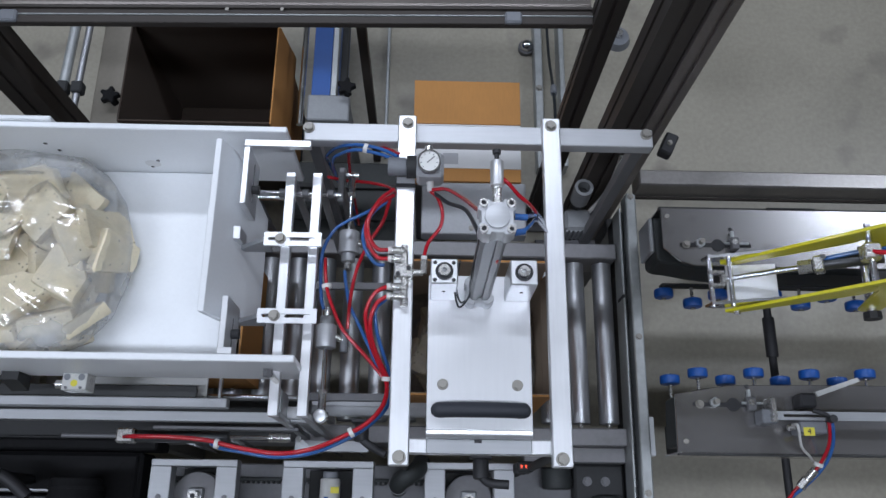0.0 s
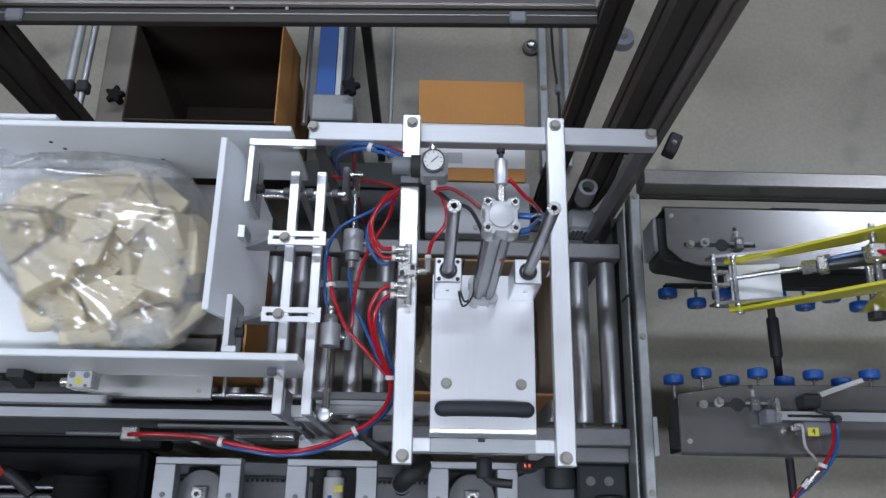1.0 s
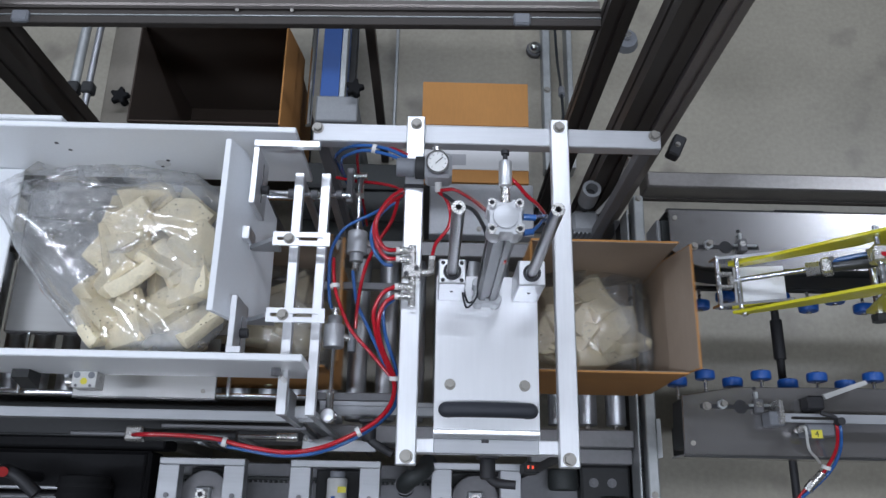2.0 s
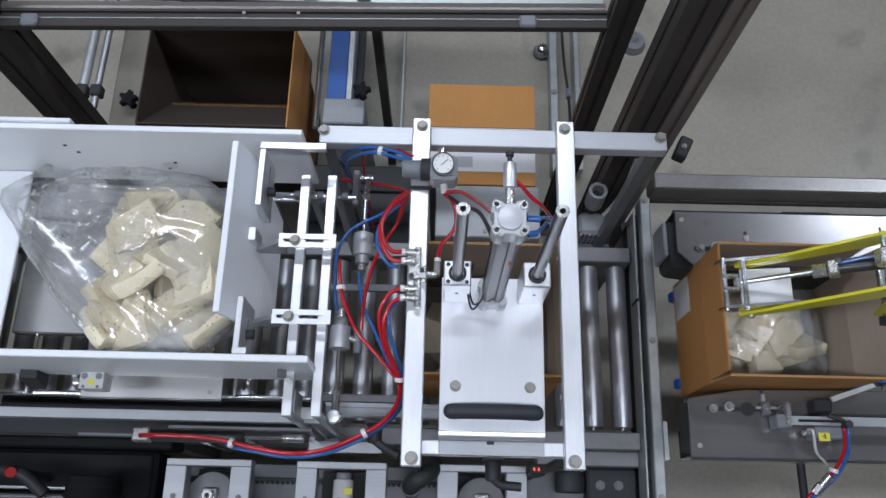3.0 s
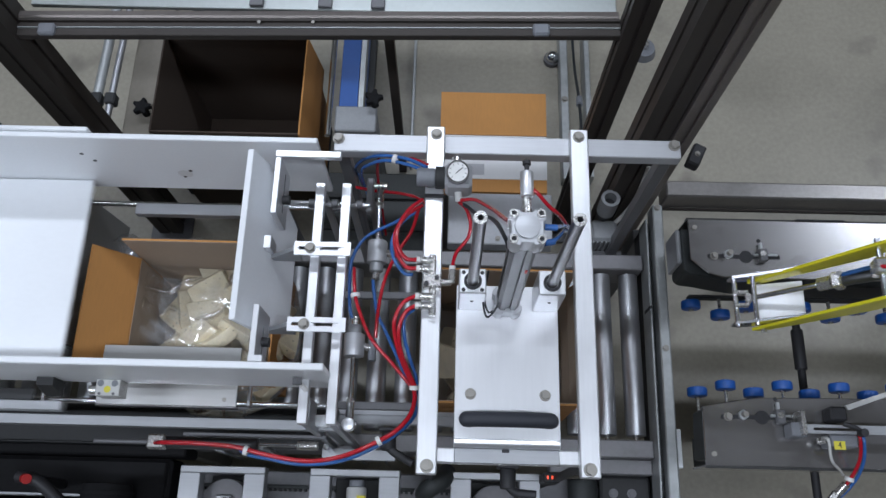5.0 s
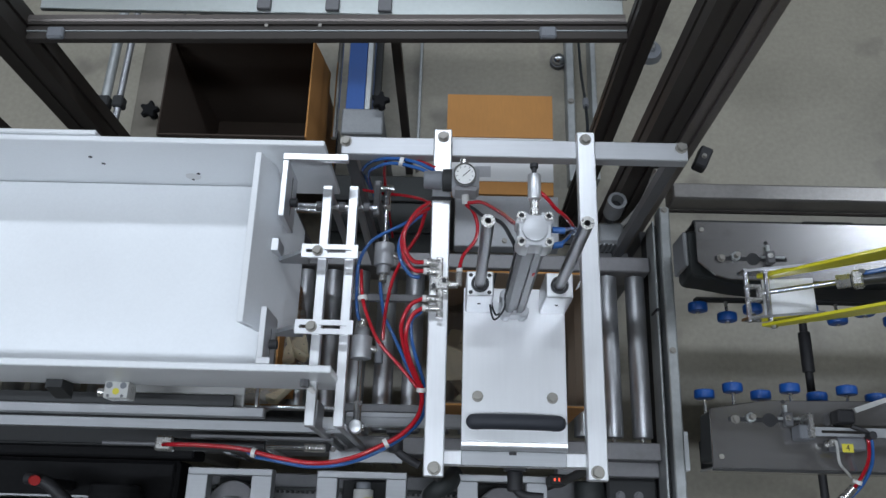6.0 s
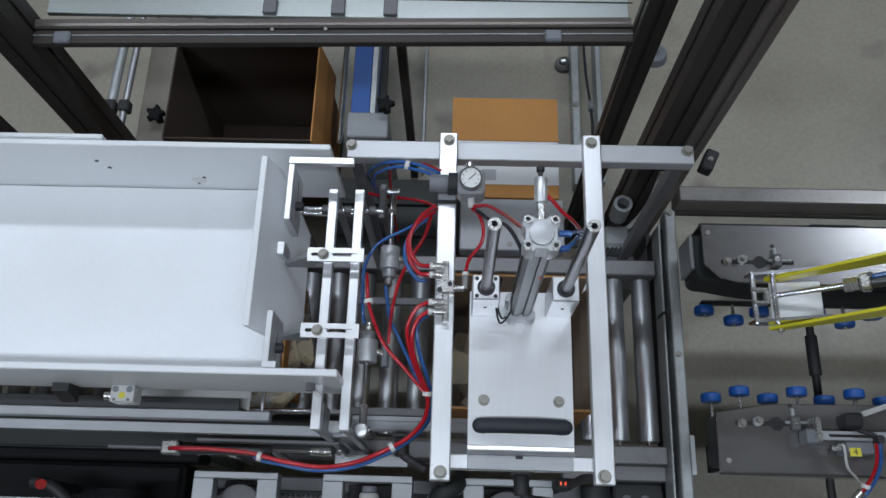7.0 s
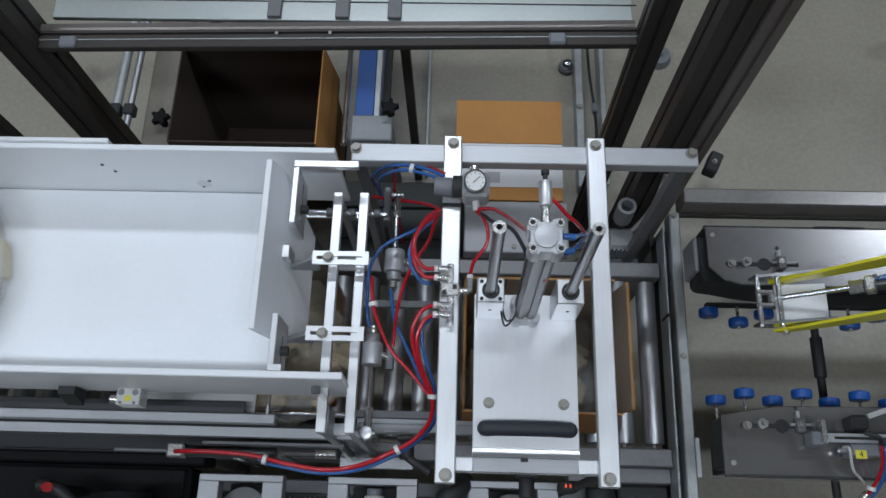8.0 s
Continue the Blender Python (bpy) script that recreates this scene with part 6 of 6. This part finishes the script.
gm = thing("gear_motor", "grey ribbed gear motor behind the rollers", "motor", (0.355, 0.745, 0.56))
part("body", box(0.325, 0.395, 0.705, 0.765, 0.56, 0.64, 0.008), MOTOR, gm)
for i in range(6):
    part("fin", box(0.328 + i * 0.0115, 0.332 + i * 0.0115, 0.70, 0.7049, 0.57, 0.635, 0), MOTOR, gm)
part("flange", pipe((0.357, 0.775, 0.68), (0.357, 0.78, 0.75), 0.024, 0.016, 28), MOTOR, gm)
part("core", rod((0.357, 0.775, 0.64), (0.357, 0.776, 0.72), 0.0158, 24), BLACK, gm)
part("bracket", box(0.30, 0.42, 0.655, 0.705, 0.54, 0.5599), GREYST, gm)
part("conduit", hose([(0.39, 0.76, 0.62), (0.415, 0.775, 0.7), (0.425, 0.79, 0.78), (0.42, 0.80, 0.9)], 0.006), CLEAR_T, gm)

# ---------------------------------------------------------------- sensor on the near belt drive
sn = thing("proximity_sensor", "slotted aluminium sensor arm on the belt drive cover", "sensor", (0.75, 0.19, 0.895))
part("foot", box(0.668, 0.70, 0.17, 0.20, 0.8955, 0.94, 0.003), GREYP, sn)
part("clamp", box(0.684, 0.694, 0.172, 0.222, 0.8955, 0.955, 0.002), NICKEL, sn)
part("arm", slot_plate(0.694, 1.05, 0.176, 0.194, 0.945, 0.951, 0.71, 0.80, 0.003), ALU_DULL, sn)
part("valve", box(0.742, 0.80, 0.15, 0.176, 0.8955, 0.944, 0.003), GREYP, sn)
part("fitting", rod((0.735, 0.165, 0.91), (0.735, 0.165, 0.935), 0.007), NICKEL, sn)
part("sticker", box(0.748, 0.771, 0.145, 0.162, 0.9445, 0.9455, 0), YLAB, sn, "yellow sticker with the number 4")
part("lever", hose([(0.80, 0.178, 0.955), (0.79, 0.186, 0.965), (0.765, 0.195, 0.962)], 0.005), BLACK, sn)
part("hub", rod((0.803, 0.178, 0.945), (0.803, 0.178, 0.97), 0.008), BLACK, sn)
part("pusher", box(0.755, 0.79, 0.205, 0.235, 0.8955, 0.935, 0.004), BLACK, sn)
part("blade", prism([(0.79, 0.238), (0.795, 0.228), (0.89, 0.262), (0.885, 0.27)], "z", 0.925, 0.932), CLEAR_T, sn, "milky plastic blade")
curve = bpy.data.curves.new("digit", "FONT")
curve.body, curve.size, curve.align_x, curve.align_y, curve.extrude = "4", 0.017, "CENTER", "CENTER", 0.0002
tmp = new("tmp_text", curve)
bpy.context.view_layer.update()
txt = new("digit", bpy.data.meshes.new_from_object(tmp.evaluated_get(bpy.context.evaluated_depsgraph_get())))
bpy.data.objects.remove(tmp)
txt.data.materials.clear()
txt.data.materials.append(BLACK)
txt.parent = sn
txt.location = Vector((0.7595, 0.1535, 0.9459)) - ORIGIN[sn.name]

# ---------------------------------------------------------------- behind the machine
gp = thing("guard_door", "pale laminated guard door panel with grey strips", "panel", (-0.35, 1.07, 1.15))
part("sheet", box(-0.98, 0.30, 1.03, 1.105, 1.15, 1.162), GLAZE, gp)
for x in (-0.485, -0.335, -0.22):
    part("strip", box(x - 0.015, x + 0.015, 1.034, 1.105, 1.1625, 1.172), GREYST, gp)
part("seam", box(-0.98, 0.31, 1.078, 1.081, 1.1622, 1.1632, 0), DARKM, gp)
solo("square_post", box(-0.238, -0.212, 1.19, 1.215, 0.0, 1.14), BRONZE, "dark bronze square post behind the conveyor", "post")
fr = thing("floor_beam", "grey steel beam on the floor with a cable", "beam", (0.37, 1.5, 0))
part("beam", box(0.343, 0.372, 1.15, 2.1, 0.0, 0.06, 0.003), GALV, fr)
part("second_beam", box(0.43, 0.45, 1.15, 2.1, 0.0, 0.08, 0.003), GALV, fr)
part("cable", hose([(0.39, 2.0, 0.05), (0.385, 1.6, 0.12), (0.375, 1.36, 0.25), (0.365, 1.2, 0.32), (0.34, 1.12, 0.33)], 0.005), DARK_T, fr)
part("connector", rod((0.378, 1.37, 0.24), (0.374, 1.33, 0.265), 0.011), GREYP, fr)
for y in (1.28, 1.47):
    part("bolt", hexbolt(0.357, y, 0.06, 0.01, 0.008), BOLTM, fr)
fb = thing("caster_ball", "chromed ball caster on the floor", "caster", (0.32, 1.67, 0))
bm = bmesh.new()
bmesh.ops.create_uvsphere(bm, u_segments=24, v_segments=14, radius=0.024)
bmesh.ops.translate(bm, verts=bm.verts, vec=(0.32, 1.67, 0.026))
part("ball", bm, CHROME, fb)
part("cup", pipe((0.32, 1.67, 0.0), (0.32, 1.67, 0.02), 0.03, 0.024), GREYST, fb)
ft = thing("levelling_foot", "dark grey round levelling foot", "foot", (0.67, 1.72, 0))
part("pad", rod((0.67, 1.72, 0.0), (0.67, 1.72, 0.03), 0.05, 28, r2=0.04), GREYP, ft)
part("stud", rod((0.67, 1.72, 0.03), (0.67, 1.72, 0.06), 0.012), NICKEL, ft)
solo("floor_angle", box(-0.203, -0.193, 1.2, 2.2, 0.0, 0.03), GALV, "thin grey steel angle on the floor", "angle")
for x, mt, r, lab in ((-1.078, GALV, 0.014, "zinc-plated magazine guide rod"), (-1.037, ZINC, 0.010, "steel magazine guide rod")):
    g = thing("guide_rod", lab, "rod", (x, 1.2, 0), "magazine rods")
    part("rod", rod((x - 0.004, 1.02, 0.6), (x + 0.012, 1.75, 0.6), r), mt, g)
    part("stand", box(x - 0.01, x + 0.01, 1.66, 1.68, 0, 0.595), DARKM, g)
    part("clamp", box(x - 0.016, x + 0.016, 1.10, 1.135, 0.585, 0.618, 0.004), DARKM, g)
mp_ = thing("magazine_plate", "beige painted side plate of the carton magazine", "plate", (-0.96, 1.3, 0.0))
part("plate", box(-1.03, -0.928, 1.04, 1.8, 0.50, 0.515), BEIGE, mp_)
for y in (1.1, 1.7):
    part("leg", box(-0.98, -0.95, y - 0.015, y + 0.015, 0, 0.4999), DARKM, mp_)
for x, y, z in ((-0.965, 1.122, 0.515), (-0.285, 1.165, 0.5205)):
    k = thing("star_knob", "black plastic star knob", "knob", (x, y, z), "star knobs")
    out = []
    for i in range(20):
        r = 0.028 if i % 4 < 2 else 0.017
        out.append((x + r * math.cos(i * math.pi / 10), y + r * math.sin(i * math.pi / 10)))
    part("head", prism(out, "z", z + 0.03, z + 0.05, bevel=0.002), PITCH, k)
    part("stem", rod((x, y, z), (x, y, z + 0.03), 0.011), PITCH, k)

# ---------------------------------------------------------------- the moving things
ZB = 0.68
carton_a, flap_a = carton((0.06, 0.405, ZB), "open orange-brown carton filled with a bag of bread")
carton_b, flap_b = carton((-0.60, 0.405, ZB), "open orange-brown carton waiting under the hopper, later filled")
carton_c, flap_c = carton((-1.6, 0.405, ZB), "open empty orange-brown carton fed to the hopper")
bag_a, _ = bag((0.06, 0.405, ZB), 5, "clear plastic bag of bread pieces pressed in a carton", 0.153, 0.133, 0.115, 0.0, (9, 10, 9))
bag_b, _ = bag((-0.60, 0.405, ZB), 8, "clear plastic bag of bread pieces in a carton", 0.153, 0.133, 0.11, 0.0, (9, 9, 8))
bag_h, loose = bag((-0.86, 0.45, 1.047), 3, "clear plastic bag of speckled bread pieces in the hopper", counts=(11, 12, 0), top=LYING)
bag_n, _ = bag((-1.45, 0.45, 1.047), 4, "clear plastic bag of speckled bread pieces arriving in the hopper")


def motions():
    y = 0.405
    ax = [(0, 0.06), (1.0, 0.06), (1.2, 0.06), (1.35, 0.10), (1.5, 0.155), (1.7, 0.216), (2.8, 0.635), (3.0, 0.704), (3.3, 0.799), (3.7, 0.93), (4.1, 1.06), (5.0, 1.36), (6.0, 1.70), (6.6, 1.86), (8.0, 1.86)]
    # the side pusher holds a carton towards the front while it is pressed
    ay = [(0, 0.353), (1.0, 0.353), (1.2, 0.405), (8.0, 0.405)]
    walk(carton_a, [(t, pose(x, along(t, ay), ZB if x < 0.44 else 0.70)) for t, x in ax])
    walk(bag_a, [(t, pose(x, along(t, ay), ZB + 0.006 if x < 0.44 else 0.706)) for t, x in ax])
    bx = [(0, -0.60), (1.55, -0.60), (1.75, -0.55), (2.5, -0.10), (2.8, 0.05), (3.0, 0.06), (3.1, 0.06), (3.9, 0.06), (7.8, 0.06), (7.9, 0.075), (8.0, 0.105)]
    by = [(0, 0.405), (2.6, 0.405), (3.0, 0.398), (3.1, 0.395), (3.9, 0.356), (8.0, 0.356)]
    walk(carton_b, [(t, pose(x, along(t, by), ZB)) for t, x in bx])
    walk(bag_b, [(t, pose(x, along(t, by), ZB + 0.006)) for t, x in bx])
    cxs = [(0, -1.6), (3.3, -1.6), (3.6, -1.45), (4.2, -0.62), (4.4, -0.60), (7.8, -0.60), (8.0, -0.52)]
    walk(carton_c, [(t, pose(x, y, ZB)) for t, x in cxs])
    up = [(0, 0), (0.12, 0), (0.3, 0.115), (0.5, 0.245), (0.6, 0.285), (0.8, 0.285), (5.95, 0.285), (6.05, 0.27), (6.2, 0.17), (6.3, 0.09), (6.4, 0.0), (6.5, 0.0), (6.6, 0.09), (6.8, 0.215), (7.0, 0.285), (8.0, 0.285)]
    walk(ram, [(t, pose(0.058, 0.374, 0.865 + dz)) for t, dz in up])
    walk(flap_a, [(0, pose(-L / 2, 0, HW)), (3.35, pose(-L / 2, 0, HW)), (3.45, pose(-L / 2, 0, HW, 0, 9, 0)), (3.53, pose(-L / 2, 0, HW, 0, 36, 0)), (3.6, pose(-L / 2, 0, HW, 0, 70, 0)), (3.7, pose(-L / 2, 0, HW, 0, 88, 0)), (8.0, pose(-L / 2, 0, HW, 0, 88, 0))])
    spread = pose(-L / 2, 0, HW, 0, -38, 0)
    upright = pose(-L / 2, 0, HW)
    walk(flap_b, [(0, spread), (1.5, spread), (1.8, upright), (8.0, upright)])
    walk(flap_c, [(0, upright), (4.5, upright), (4.75, spread), (8.0, spread)])
    fl = [(0, 0), (0.72, 0), (0.85, -0.09), (1.0, -0.25), (1.2, -0.46), (1.4, -0.49), (4.5, -0.49), (4.8, -0.49), (5.5, 0), (8.0, 0)]
    walk(fs, [(t, pose(-0.9 + dx, 0.45, 1.03)) for t, dx in fl])
    tp = [(0, 0), (4.4, 0), (4.5, 20), (4.6, 62), (4.7, 80), (4.8, 84), (5.1, 84), (5.4, 20), (5.5, 0), (8.0, 0)]
    walk(tr, [(t, pose(TX0, 0.4955, TZ, 0, a, 0)) for t, a in tp])
    walk(tl, [(t, pose(TX1, 0.4955, TZ, 0, -a, 0)) for t, a in tp])
    hb_ = [(0, -0.803, 0.455, 1.047, 0, 0), (0.7, -0.803, 0.455, 1.047, 0, 0), (0.85, -0.75, 0.455, 1.047, 0, 0), (1.0, -0.648, 0.453, 1.04, 6, 3), (1.1, -0.63, 0.453, 1.01, 9, 2), (1.25, -0.618, 0.453, 0.984, 6, 0),
           (1.5, -0.615, 0.453, 0.983, 0, 0), (4.4, -0.615, 0.453, 0.983, 0, 0), (4.5, -0.60, 0.45, 0.965, 3, 0), (4.58, -0.60, 0.445, 0.93, 5, 0), (4.7, -0.6, 0.43, 0.84, 10, 0), (4.9, -0.58, 0.41, 0.70, 4, 0), (5.3, -0.59, 0.405, 0.75, 20, 0), (7.8, -0.59, 0.405, 0.75, 20, 0), (8.0, -0.51, 0.405, 0.75, 20, 0)]
    walk(bag_h, [(t, pose(x, yy, z, 0, ry, rz)) for t, x, yy, z, ry, rz in hb_])
    for ob, p, q in zip(loose, LYING, TUMBLED):
        walk(ob, [(0, pose(*p)), (0.95, pose(*p)), (1.25, pose(*q)), (8.0, pose(*q))])
    walk(bag_n, [(t, pose(x, 0.45, 1.047)) for t, x in ((0, -1.6), (7.6, -1.6), (7.8, -1.36), (8.0, -1.175))])
    ar = [(0, 0), (3.25, 0), (3.3, 2), (3.4, 17), (3.5, 34), (3.6, 55), (3.7, 60), (4.1, 62), (4.25, 60), (4.4, 51), (4.5, 44), (4.6, 36), (4.7, 29), (5.2, 4), (5.5, 0), (8.0, 0)]
    walk(arm, [(t, pose(PX, PY, PZ, 0, -a, 0)) for t, a in ar])
    bp = [(0, -89), (1.9, -89), (2.4, -24), (2.8, -25), (3.0, -50), (3.1, -58), (3.2, -68), (3.3, -86), (3.4, -89), (8.0, -89)]
    walk(bflap, [(t, pose(X0 + 0.675, Y0 + 0.008 - 1.2, 0.51, a, 0, 0)) for t, a in bp])


motions()
